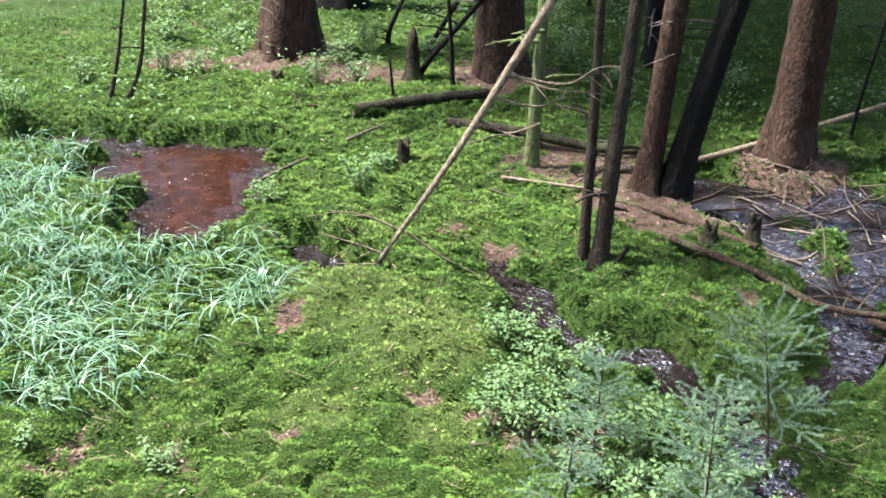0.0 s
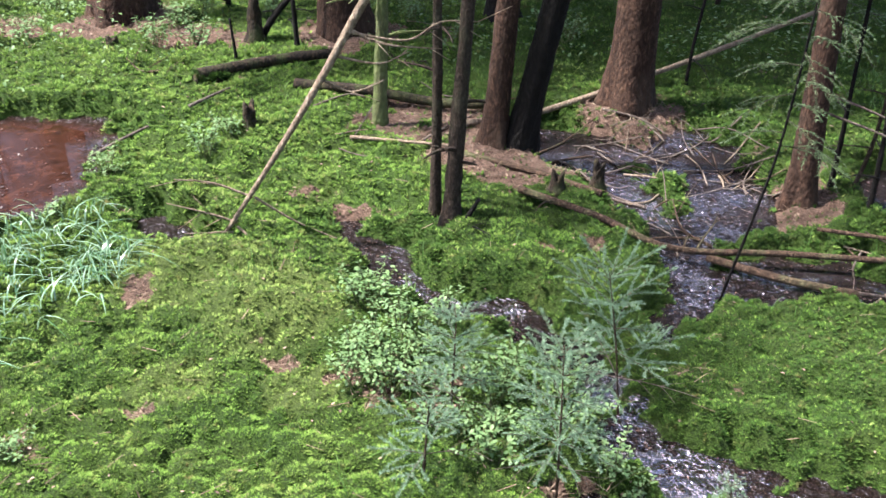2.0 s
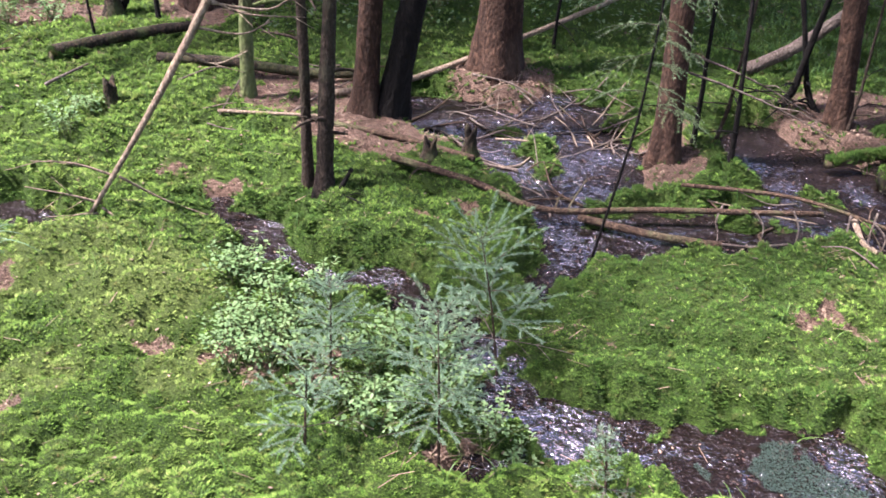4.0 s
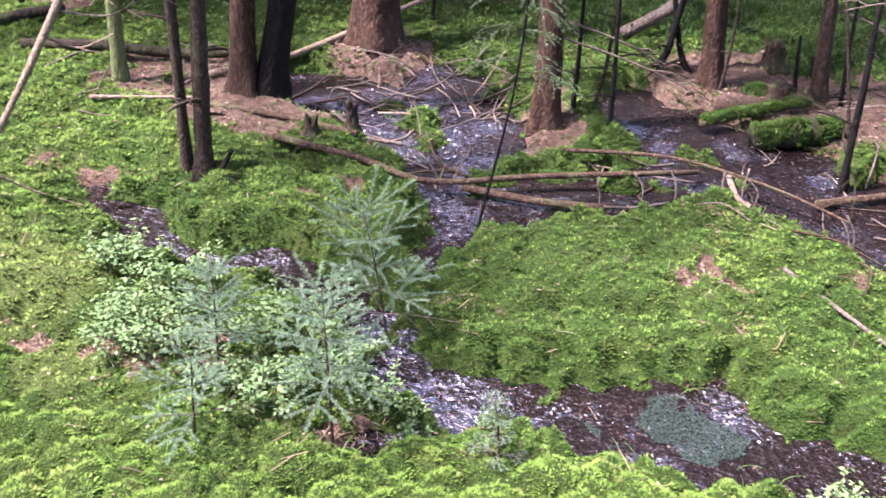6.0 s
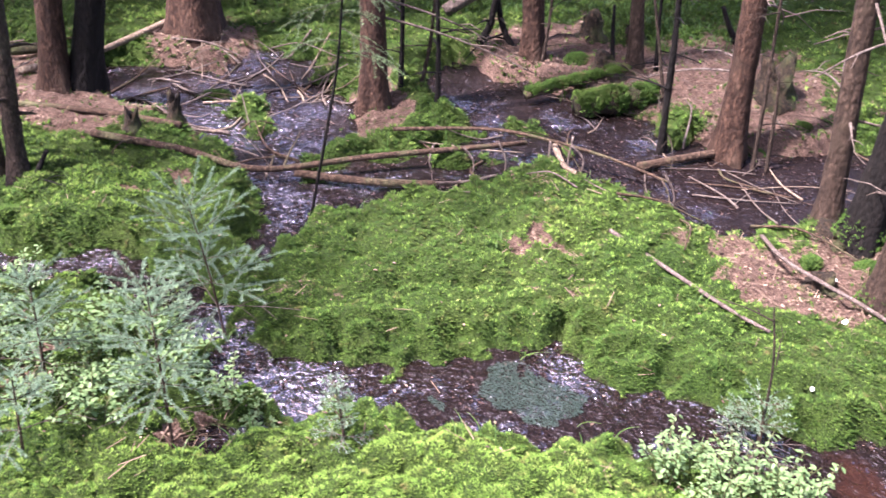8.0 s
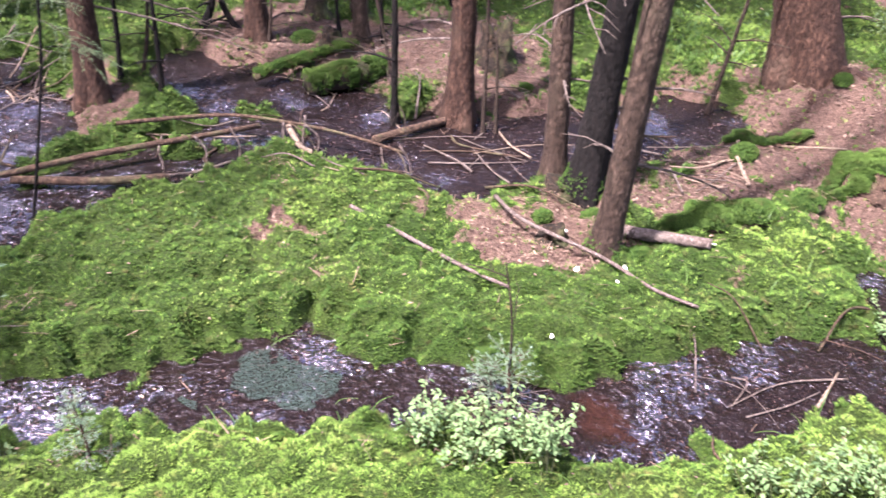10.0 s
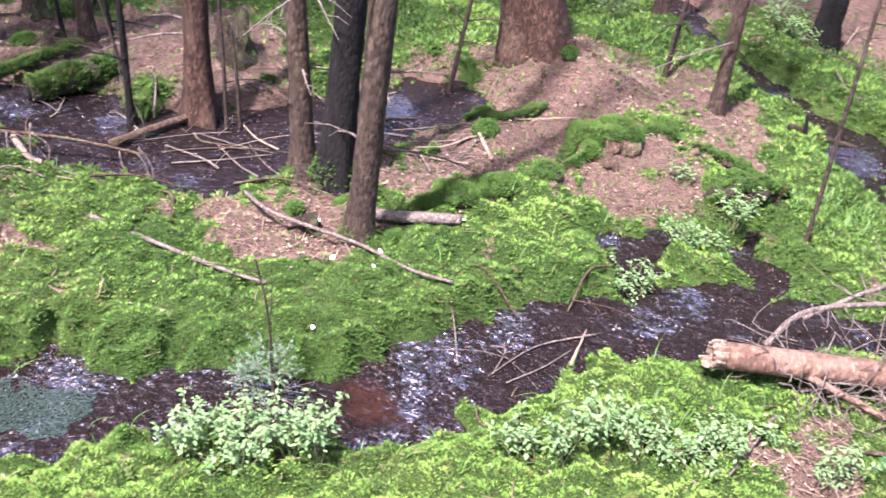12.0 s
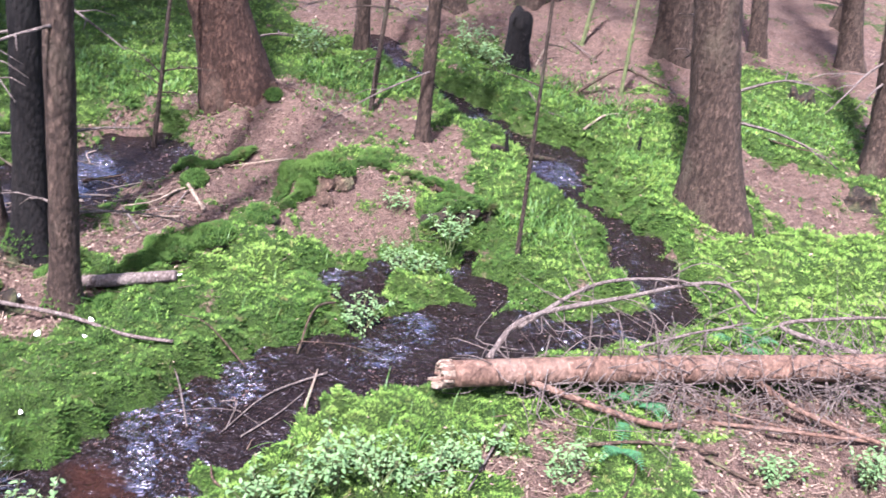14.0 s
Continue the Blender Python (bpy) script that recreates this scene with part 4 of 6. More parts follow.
def bough(start, way, length, rng, droop=0.15, needles=True, step=0.0034, pairs=3):
    way = np.array(way, float) / np.linalg.norm(way)
    side = np.cross(way, (0, 0, 1.0))
    side /= np.linalg.norm(side) + 1e-9

    def line_from(p, w, ln):
        return np.array([p + w * ln * t + np.array((0, 0, -droop * ln * t * t)) for t in np.linspace(0, 1, 6)])

    main = line_from(np.array(start, float), way, length)
    wood, green = [tube(main, np.linspace(0.0022, 0.0008, 6), 4, cap=False)], [needle_spray(main, rng, 0.012, step)]
    for k in range(pairs):
        t = 0.25 + 0.55 * (k + rng.uniform(-0.2, 0.2)) / pairs
        p = main[0] + (main[-1] - main[0]) * t
        p[2] = np.interp(t, np.linspace(0, 1, 6), main[:, 2])
        for sg in (-1, 1):
            w = way * 0.8 + side * sg * rng.uniform(0.5, 0.8) + np.array((0, 0, rng.uniform(-0.1, 0.1)))
            sub = line_from(p, w / np.linalg.norm(w), length * (1 - t) * rng.uniform(0.4, 0.75) + 0.015)
            wood.append(tube(sub, np.linspace(0.0013, 0.0006, 6), 3, cap=False))
            green.append(needle_spray(sub, rng, 0.011, step))
    return join(wood), join(green) if needles else None


def little_spruce(x, y, h, lean, reach, seed, label, bare=0.15, whorls=6, dead=False):
    rng = np.random.default_rng(seed)
    ob = empty("spruce_sapling", x, y)
    line = spline([(0, 0, -0.03), (lean[0] * 0.45, lean[1] * 0.45, h * 0.5), (lean[0], lean[1], h)], 6)
    v, f = tube(line, np.linspace(0.0052, 0.0018, len(line)), 6, 0.08, rng)
    part("stem", v, f, WOOD_BROWN, ob)
    s = np.linspace(0, 1, len(line))

    def at(t):
        return np.array([np.interp(t, s, line[:, k]) for k in range(3)])

    for k in range(whorls):
        t = bare + (0.95 - bare) * k / (whorls - 1)
        n = rng.integers(3, 6)
        a0 = rng.uniform(0, 6.28)
        for j in range(n):
            a = a0 + 6.283 * j / n + rng.uniform(-0.25, 0.25)
            rise = 0.12 + 0.8 * t * t
            ln = reach * (1.2 - 0.68 * t) * rng.uniform(0.7, 1.25)
            wood, green = bough(at(t), (math.cos(a), math.sin(a), rise), ln, rng, 0.12, not dead, 0.0021 if h > 0.25 else 0.005, 1 if t > 0.85 else 2)
            b = part("branch", *wood, WOOD_GREY if t < bare + 0.12 or dead else WOOD_BROWN, ob)
            if green and (t > bare + 0.02 or rng.random() < 0.6):
                part("needles", *green, NEEDLE_BLUE, b, smooth_shade=False)
    if not dead:
        tip = line[-5:]
        part("leader_needles", *needle_spray(tip, rng, 0.013), NEEDLE_BLUE, ob, smooth_shade=False)
    return tagged(ob, label, "sapling", "spruce saplings")


little_spruce(1.14, 2.62, 0.54, (-0.09, 0.04), 0.34, 1, "young blue-green spruce standing in bog water", 0.30, 5)
little_spruce(0.81, 2.20, 0.57, (-0.03, 0.01), 0.25, 2, "young spruce with dead lower branches among bilberries", 0.30, 6)
little_spruce(0.55, 2.60, 0.38, (0.0, 0.0), 0.20, 3, "small bushy blue-green spruce among bilberries", 0.25, 5)
little_spruce(0.42, 2.31, 0.28, (0.01, 0.0), 0.22, 4, "low spruce sapling on bright moss", 0.3, 3)
little_spruce(1.24, 1.94, 0.22, (-0.03, 0.01), 0.08, 5, "tiny spruce seedling on the moss bank", 0.2, 4)
little_spruce(2.34, 1.41, 0.13, (0.0, 0.02), 0.10, 6, "tiny pale spruce seedling at the water's edge", 0.2, 4)
little_spruce(2.35, 1.34, 0.22, (-0.02, 0.02), 0.17, 7, "withered greyish spruce sapling at the water's edge", 0.3, 3)
stem("sapling_stem", [(2.36, 1.36, 0), (2.335, 1.365, 0.2), (2.31, 1.40, 0.42)], 0.005, BARK_THIN, "thin bare upright twig at the water's edge", "sapling", 411, 2)


def drooping_spruce(x, y, seed):
    """A spindly spruce: a long thin leaning stem with a few drooping boughs at the top."""
    rng = np.random.default_rng(seed)
    ob = empty("spruce_sapling", x, y)
    line = spline([(0, 0, -0.04), (0.06, -0.04, 0.40), (0.10, -0.06, 0.75), (0.12, -0.07, 1.35), (0.13, -0.07, 1.9)], 6)
    v, f = tube(line, np.linspace(0.0065, 0.0035, len(line)), 6, 0.08, rng)
    part("stem", v, f, BARK_DARK, ob)
    for k in range(18):
        z = 0.70 + 0.05 * k
        a = k * 2.4 + rng.uniform(-0.4, 0.4)
        p = np.array((np.interp(z, line[:, 2], line[:, 0]), np.interp(z, line[:, 2], line[:, 1]), z))
        wood, green = bough(p, (math.cos(a), math.sin(a), 0.02), rng.uniform(0.2, 0.34), rng, 0.45, True, 0.005)
        b = part("branch", *wood, BARK_THIN, ob)
        part("needles", *green, NEEDLE, b, smooth_shade=False)
    return tagged(ob, "spindly leaning spruce with drooping pale green boughs", "sapling", "spruce saplings")


drooping_spruce(1.72, 3.21, 8)


def young_spruce(x, y, h, reach, seed):
    """A head-high young spruce with boughs down to the ground, far enough off for coarse needles."""
    rng = np.random.default_rng(seed)
    ob = empty("young_spruce", x, y)
    line = np.array([(0, 0, -0.05), (0.01, 0, h * 0.5), (0, 0.01, h)])
    part("stem", *tube(line, (0.02, 0.013, 0.003), 7), BARK_THIN, ob)
    for k in range(26):
        t = 0.08 + 0.88 * k / 26
        a = k * 2.4 + rng.uniform(-0.3, 0.3)
        wood, green = bough((0, 0, h * t), (math.cos(a), math.sin(a), 0.15), reach * (1.1 - t) * rng.uniform(0.7, 1.1) + 0.06, rng, 0.35, True, 0.008)
        b = part("branch", *wood, BARK_THIN, ob)
        part("needles", *green, NEEDLE, b, smooth_shade=False)
    return tagged(ob, "young grey-green spruce with boughs to the ground", "young spruce", "young spruces in the shade")


young_spruce(3.1, 6.7, 1.5, 0.6, 21)
young_spruce(2.75, 7.4, 1.6, 0.6, 22)
young_spruce(3.7, 6.1, 1.3, 0.5, 23)
young_spruce(1.25, 8.2, 1.4, 0.5, 24)
young_spruce(5.6, 4.3, 1.2, 0.5, 25)

# ---- logs with moss on them, the long bare trunk and its dead branches ----
TUFT_V = np.array([(0.22 * math.cos(k * 1.5708), 0.22 * math.sin(k * 1.5708), 0.05) for k in range(4)] + [(math.cos(k * 1.5708 + 0.785), math.sin(k * 1.5708 + 0.785), 1.0 - 0.45 * (k % 2)) for k in range(4)])
TUFT_F = [(k, (k + 1) % 4, 4 + k) for k in range(4)]


def plume(blades, seed):
    """One moss shoot: narrow leaves that rise and spread like a small plume."""
    rng = np.random.default_rng(seed)
    v, f = [], []
    for k in range(blades):
        a = 6.283 * (k + rng.uniform(-0.3, 0.3)) / blades
        c, sn, out, up = math.cos(a), math.sin(a), rng.uniform(0.35, 0.80), rng.uniform(0.7, 1.15)
        v += [(0.06 * c + 0.19 * sn, 0.06 * sn - 0.19 * c, 0.0), (0.06 * c - 0.19 * sn, 0.06 * sn + 0.19 * c, 0.0), (out * c, out * sn, up)]
        f.append((3 * k, 3 * k + 1, 3 * k + 2))
    return np.array(v), f


PLUME = plume(5, 3)


def tufts(name, place, size, material, rng, parent=None, tip=0.45, shape=PLUME):
    n = len(place)
    v, f = merge_shapes(*shape, place, rng.uniform(0, 6.28, n), size, rng.normal(0, tip, n))
    ob = new(name, quick_mesh(name, v, f, material))
    if parent is not None:
        ob.parent = parent
    return ob


def lumpy_log(pts, r, material, label, seed, cover):
    """A rotten log sunk in the ground, so overgrown that it has become a row of lumps."""
    rng = np.random.default_rng(seed)
    line = spline([(x, y, max(z, gz(x, y) - 0.2 * r)) for x, y, z in pts], 14)
    n, sides = len(line), 22
    i = np.arange(n)
    swell = 0.85 + 0.75 * fbm(i * 0.21, i * 0.0 + seed, 1.0, 3, seed)
    swell *= np.clip(np.minimum(i + 1, n - i) / 5.0, 0.25, 1)
    ang = np.linspace(0, 2 * np.pi, sides, endpoint=False)
    d = np.gradient(line, axis=0)
    d /= np.linalg.norm(d, axis=1)[:, None]
    side = np.cross(d, (0, 0, 1.0))
    up = np.cross(side, d)
    I, A = np.meshgrid(i, ang, indexing="ij")
    R = r * swell[:, None] * (1 + 1.2 * fbm(I * 0.4, np.sin(A) * 1.6 + np.cos(A), 1.0, 3, seed + 3))
    off = side[:, None, :] * (1.25 * R * np.cos(A))[..., None] + up[:, None, :] * (0.8 * R * np.sin(A))[..., None]
    verts = (line[:, None, :] + off).reshape(-1, 3)
    faces = [(p * sides + j, p * sides + (j + 1) % sides, (p + 1) * sides + (j + 1) % sides, (p + 1) * sides + j) for p in range(n - 1) for j in range(sides)]
    faces += [tuple(range(sides - 1, -1, -1)), tuple((n - 1) * sides + j for j in range(sides))]
    ob = tagged(part("mossy_log", verts, faces, material), label, "log", FALLEN)
    m = int(n * 260 * (r / 0.06))
    p, q, u = rng.integers(0, n - 1, m), rng.integers(2, 10, m), rng.random((m, 2, 1))
    grid = verts.reshape(n, sides, 3)
    at = (grid[p, q] * (1 - u[:, 0]) + grid[p + 1, q] * u[:, 0]) * (1 - u[:, 1]) + (grid[p, q + 1] * (1 - u[:, 1] * 0) * (1 - u[:, 0]) + grid[p + 1, q + 1] * u[:, 0]) * u[:, 1]
    keep = fbm(p * 0.17, q * 0.45, 1.0, 3, seed + 9) > 0.42 - 0.8 * cover
    tagged(tufts("moss", at[keep], rng.uniform(0.013, 0.026, keep.sum()), MOSS_DEEP, rng, ob, 0.8), "cushions of green moss", kind="stuff")
    return ob


def mossy_log(pts, r0, r1, material, label, seed, cover=0.8, moss=MOSS_DEEP):
    rng = np.random.default_rng(seed)
    pts = [(x, y, max(z, gz(x, y) + 0.3 * r0)) for x, y, z in pts]
    ob = limb("mossy_log", pts, r0, r1, material, label, "log", seed, 14, 0, 0.12, FALLEN, False)
    line = spline(pts, 20)
    n = int(len(line) * 40 * cover * (r0 / 0.04 + 0.4))
    i = rng.integers(1, len(line), n)
    d = line[i] - line[i - 1]
    d /= np.linalg.norm(d, axis=1)[:, None]
    side = np.cross(d, (0, 0, 1.0))
    a = rng.normal(0, 1.0, n)
    keep = value_noise(i * 0.3, a * 1.5, seed) > 0.25 - cover * 0.38
    up = np.cross(side, d)
    p = line[i] + (side * np.sin(a)[:, None] + up * np.cos(a)[:, None]) * (np.interp(i, (0, len(line)), (r0, r1)) * (0.85 + 0.9 * np.abs(value_noise(i * 0.22, a * 0.8, seed + 5))))[:, None]
    m = tufts("moss", p[keep], rng.uniform(0.014, 0.032, keep.sum()), moss, rng, ob, 0.8)
    tagged(m, "cushions of green moss", kind="stuff")
    return ob


lumpy_log([(3.50, 1.55, -0.01), (3.81, 1.38, 0.0), (4.22, 1.20, 0.03)], 0.085, ROT, "sunken log grown over with cushions of deep green moss", 31, 1.0)
lumpy_log([(4.24, 1.22, 0.06), (4.49, 1.08, 0.12), (4.80, 0.88, 0.10)], 0.135, WOOD_BROWN, "rotten log grown over with moss and brown litter", 32, 0.85)
mossy_log([(3.10, 3.64, 0.11), (3.41, 3.61, 0.15), (3.71, 3.59, 0.17)], 0.022, 0.016, WOOD_BROWN, "thin mossy log lying across a rotten one", 33, 1.0)
mossy_log([(3.26, 3.44, 0.10), (3.45, 3.37, 0.12), (3.65, 3.31, 0.13)], 0.055, 0.055, ROT, "thick dark rotten log with a mossy top", 34, 1.2)
mossy_log([(-0.48, 5.77, 0.02), (-0.30, 5.85, 0.03)], 0.036, 0.034, ROT, "mossy end of a rotten log", 35, 1.2)
mossy_log([(3.24, 4.64, 0.13), (3.51, 4.58, 0.39), (3.8, 4.5, 0.65)], 0.036, 0.031, WOOD_GREY, "pale leaning broken trunk", 36, 0.05)
lumpy_log([(4.32, 0.57, -0.01), (4.50, 0.45, 0.02), (4.66, 0.30, 0.0)], 0.06, ROT, "crumbling rotten log overgrown with moss", 37, 0.7)
lumpy_log([(4.55, 0.78, 0.04), (4.66, 0.62, 0.05), (4.74, 0.47, 0.02)], 0.045, WOOD_BROWN, "crumbling grey rotten log on litter", 38, 0.4)
lumpy_log([(4.35, 1.75, 0.0), (4.5, 1.62, 0.02), (4.65, 1.48, 0.03)], 0.04, BARK_RED, "brown rotten root ridge on litter", 39, 0.35)



def moss_cushion(x, y, r, seed):
    """A rounded cushion of moss by itself on the litter."""
    rng = np.random.default_rng(seed)
    ring, sides = np.linspace(0, 1, 7), 18
    A, Q = np.meshgrid(np.linspace(0, 2 * np.pi, sides, endpoint=False), ring)
    R = r * Q * (1 + 0.25 * fbm(np.cos(A) * 1.3 + seed, np.sin(A) * 1.3, 1.0, 2, seed))
    verts = np.stack((R * np.cos(A), 0.8 * R * np.sin(A), 0.6 * r * np.sqrt(np.clip(1 - Q * Q, 0, 1)) - 0.01), -1).reshape(-1, 3)
    faces = [(i * sides + j, (i + 1) * sides + j, (i + 1) * sides + (j + 1) % sides, i * sides + (j + 1) % sides) for i in range(6) for j in range(sides)]
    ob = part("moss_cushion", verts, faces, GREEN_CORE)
    ob.location = (x, y, gz(x, y))
    n = int(60000 * r * r) + 60
    a, q = rng.uniform(0, 6.283, n), rng.random(n) ** 0.5
    p = np.stack((r * q * np.cos(a), 0.8 * r * q * np.sin(a), 0.6 * r * np.sqrt(1 - q * q) - 0.012), -1)
    tagged(tufts("moss", p, rng.uniform(0.010, 0.020, n), MOSS_DEEP, rng, ob, 0.6), kind="stuff")
    return tagged(ob, "small round cushion of green moss on brown litter", "moss", "moss cushions on the litter")


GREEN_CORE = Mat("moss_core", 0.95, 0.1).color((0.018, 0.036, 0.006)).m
for k, (x, y, r) in enumerate(((3.97, 1.87, 0.085), (3.98, 1.72, 0.045), (4.24, 1.60, 0.080), (4.98, 1.52, 0.06), (3.39, 1.79, 0.06), (3.60, 3.87, 0.075), (3.70, 3.68, 0.06), (4.07, 2.72, 0.05), (3.22, 1.92, 0.05), (3.28, 1.50, 0.06))):
    moss_cushion(x, y, r, 600 + k)

# moss climbing the feet of the two spruces by the runnel
for text, r, n in (("wet black spruce", 0.078, 420), ("slender leaning grey-brown", 0.060, 260)):
    tree = [o for o in scene.objects if o.get("label", "").startswith(text)][0]
    rng = np.random.default_rng(n)
    a, h = rng.uniform(0, 6.283, n), rng.random(n) ** 1.8 * 0.09
    reach = r * (1.0 + 0.5 * np.exp(-h / 0.05))
    tagged(tufts("moss", np.stack((reach * np.cos(a), reach * np.sin(a), h - 0.01), -1), rng.uniform(0.006, 0.013, n), MOSS_DEEP, rng, tree, 0.8), "collar of dark green moss", kind="stuff")

# splinters and branches of the long bare trunk
trunk_log = [o for o in scene.objects if o.get("label", "").startswith("long bare pinkish")][0]
rng = np.random.default_rng(77)
axis = np.array((0.30, -0.60, -0.01)) / np.linalg.norm((0.30, -0.60, 0.01))
for k in range(26):
    a = k * 6.283 / 26
    off = np.array((0.040 * math.cos(a) * 0.9, 0.040 * math.cos(a) * 0.45, 0.040 * math.sin(a)))
    p = np.array((3.24, 0.21, 0.08)) + off
    ln = rng.uniform(0.004, 0.022) + (0.045 * rng.random() if -2.3 < a - 6.283 * (a > 3.14) < -0.9 else 0.0)
    v, f = tube(np.array([p + axis * 0.03, p - axis * ln * 0.6, p - axis * ln]), (0.010, 0.0085, 0.004), 5, 0.35, rng)
    part("splinter", v, f, WOOD_PALE if k % 3 else WOOD_LOG, trunk_log, "pale splintered broken wood")
BRANCHES = [
    (0.014, (3.36, -0.01, 0.06), (3.32, -0.50, -0.05), (3.49, -0.74, -0.04), (3.60, -1.36, -0.06)),
    (0.012, (3.37, 0.08, 0.10), (3.51, -0.02, 0.21), (3.76, -0.34, 0.24), (4.01, -0.69, 0.26), (4.06, -0.87, 0.14)),
    (0.009, (3.47, 0.00, 0.19), (3.76, -0.23, 0.27), (3.89, -0.49, 0.29), (3.91, -0.62, 0.28)),
    (0.007, (3.66, -0.43, 0.10), (3.80, -0.62, 0.13), (3.99, -0.85, 0.13)),
    (0.012, (4.05, -1.30, 0.06), (4.11, -0.99, 0.08), (4.21, -1.19, 0.11), (4.36, -1.50, 0.11)),
    (0.010, (3.58, -0.41, 0.05), (3.56, -0.63, -0.02), (3.61, -1.06, -0.07)),
    (0.016, (3.73, -0.86, 0.04), (3.65, -1.05, -0.01), (3.55, -1.40, -0.05)),
    (0.009, (3.93, -1.20, 0.03), (3.87, -1.26, -0.03), (3.81, -1.31, -0.09)),
    (0.007, (3.40, -0.05, 0.04), (3.41, -0.12, -0.02), (3.38, -0.17, -0.08)),
    (0.010, (3.75, -0.62, 0.04), (3.62, -0.60, 0.0), (3.52, -0.58, -0.05)),
]
for k, (r, *pts) in enumerate(BRANCHES):
    line = spline([(x, y, max(z, gz(x, y) + 0.025)) for x, y, z in pts], 7)
    v, f = tube(line, np.linspace(r, r * 0.45, len(line)), 7, 0.08, rng)
    b = part("branch", v, f, WOOD_GREY if k in (1, 2, 3, 4) else WOOD_LOG, trunk_log)
    pieces = []
    for j in range(16):
        i = rng.integers(2, len(line))
        w = rng.normal(0, 1, 3) * (1, 1, 0.55)
        w = w / np.linalg.norm(w)
        ln = rng.uniform(0.07, 0.26)
        p = line[i]
        q = p + w * ln * 0.5 + rng.normal(0, 0.02, 3)
        e = q + (w + rng.normal(0, 0.5, 3)) * ln * 0.5 - np.array((0, 0, 0.03))
        pieces.append(tube(spline([p, q, e], 3), np.linspace(0.0028, 0.0009, 7), 4, cap=False))
    tagged(part("dead_twig", *join(pieces), WOOD_GREY, b, "tangle of thin grey dead twigs"), kind="stuff")
pieces = []
for j in range(420):
    t = rng.uniform(0.05, 1.0) ** 0.7
    p = np.array((3.24, 0.21, 0.07)) + np.array((0.80, -1.75, 0.0)) * t + rng.normal(0, 0.06, 3) * (1, 1, 0.5) + np.array((0, 0, -0.02))
    back = rng.random() < 0.55
    w = np.array((-0.5 if back else 0.5, -0.2, rng.uniform(-0.4, 0.2) if back else rng.uniform(0.0, 0.6))) + rng.normal(0, 0.7, 3) * (1, 1, 0.5)
    w /= np.linalg.norm(w)
    ln = rng.uniform(0.1, 0.42)
    q = p + w * ln * 0.5 + rng.normal(0, 0.05, 3)
    e = p + w * ln + rng.normal(0, 0.10, 3) - np.array((0, 0, 0.05))
    lo = level(e[0], e[1]) + 0.015
    q[2], e[2] = max(q[2], lo), max(e[2], lo)
    pieces.append(tube(spline([p, q, e], 3), np.linspace(0.0030, 0.0008, 7), 4, cap=False))
tagged(part("dead_twig", *join(pieces), WOOD_GREY, trunk_log), "tangle of thin grey dead twigs", kind="stuff")

# side twigs of the leaning dead pole
pole = [o for o in scene.objects if o.get("label", "").startswith("thin pale dead pole")][0]
for pts in (((-0.11, 3.98, 0.12), (-0.27, 3.98, 0.19), (-0.43, 3.96, 0.22)), ((-0.18, 3.98, 0.0), (-0.29, 3.97, 0.05), (-0.47, 3.96, 0.11)), ((-0.10, 3.98, 0.12), (0.08, 3.97, 0.0), (0.29, 3.96, -0.10)),
            ((-0.18, 3.98, -0.02), (-0.07, 3.85, -0.06), (0.02, 3.68, -0.08)), ((0.31, 3.99, 0.84), (0.54, 3.95, 0.82), (0.67, 3.93, 0.90), (0.82, 3.90, 0.91)), ((0.26, 3.99, 0.74), (0.43, 3.96, 0.72), (0.54, 3.95, 0.77)),
            ((0.32, 3.99, 0.85), (0.45, 3.96, 0.80), (0.68, 3.93, 0.79)), ((-0.20, 3.97, -0.04), (-0.28, 3.95, -0.03), (-0.36, 3.94, -0.04)), ((0.2, 3.99, 0.64), (0.32, 3.96, 0.60), (0.45, 3.93, 0.66))):
    line = spline(pts, 5)
    pieces = [tube(line, np.linspace(0.0065, 0.0024, len(line)), 5)]
    for j in range(3):
        p = line[rng.integers(2, len(line))]
        w = (line[-1] - line[0]) * 0.3 + rng.normal(0, 0.04, 3)
        pieces.append(tube(np.array([p, p + w * 0.5, p + w]), (0.0025, 0.002, 0.001), 4))
    part("side_twig", *join(pieces), WOOD_PALE, pole)

# short pale side twigs that hang from the bent branch and the long pole to the mud
bent = [o for o in scene.objects if o.get("label", "").startswith("bent grey fallen branch")][0]
for k, (x, y, lean, h) in enumerate(((2.49, 3.18, 0.02, 0.12), (2.63, 3.13, 0.01, 0.13), (2.80, 3.02, -0.02, 0.14), (2.83, 2.92, -0.03, 0.20), (2.93, 2.97, 0.03, 0.12), (3.06, 2.52, 0.02, 0.16), (2.36, 3.30, -0.03, 0.10))):
    z = float(level(x, y)) - WATER_DROP
    line = spline([(x, y, z - 0.01), (x + 0.5 * lean, y + 0.01, z + 0.5 * h), (x - lean, y + 0.05, z + h)], 4)
    part("side_twig", *tube(line, np.linspace(0.0030, 0.0048, len(line)), 6, 0.1, rng), WOOD_GREY, bent, "pale bare side twig")

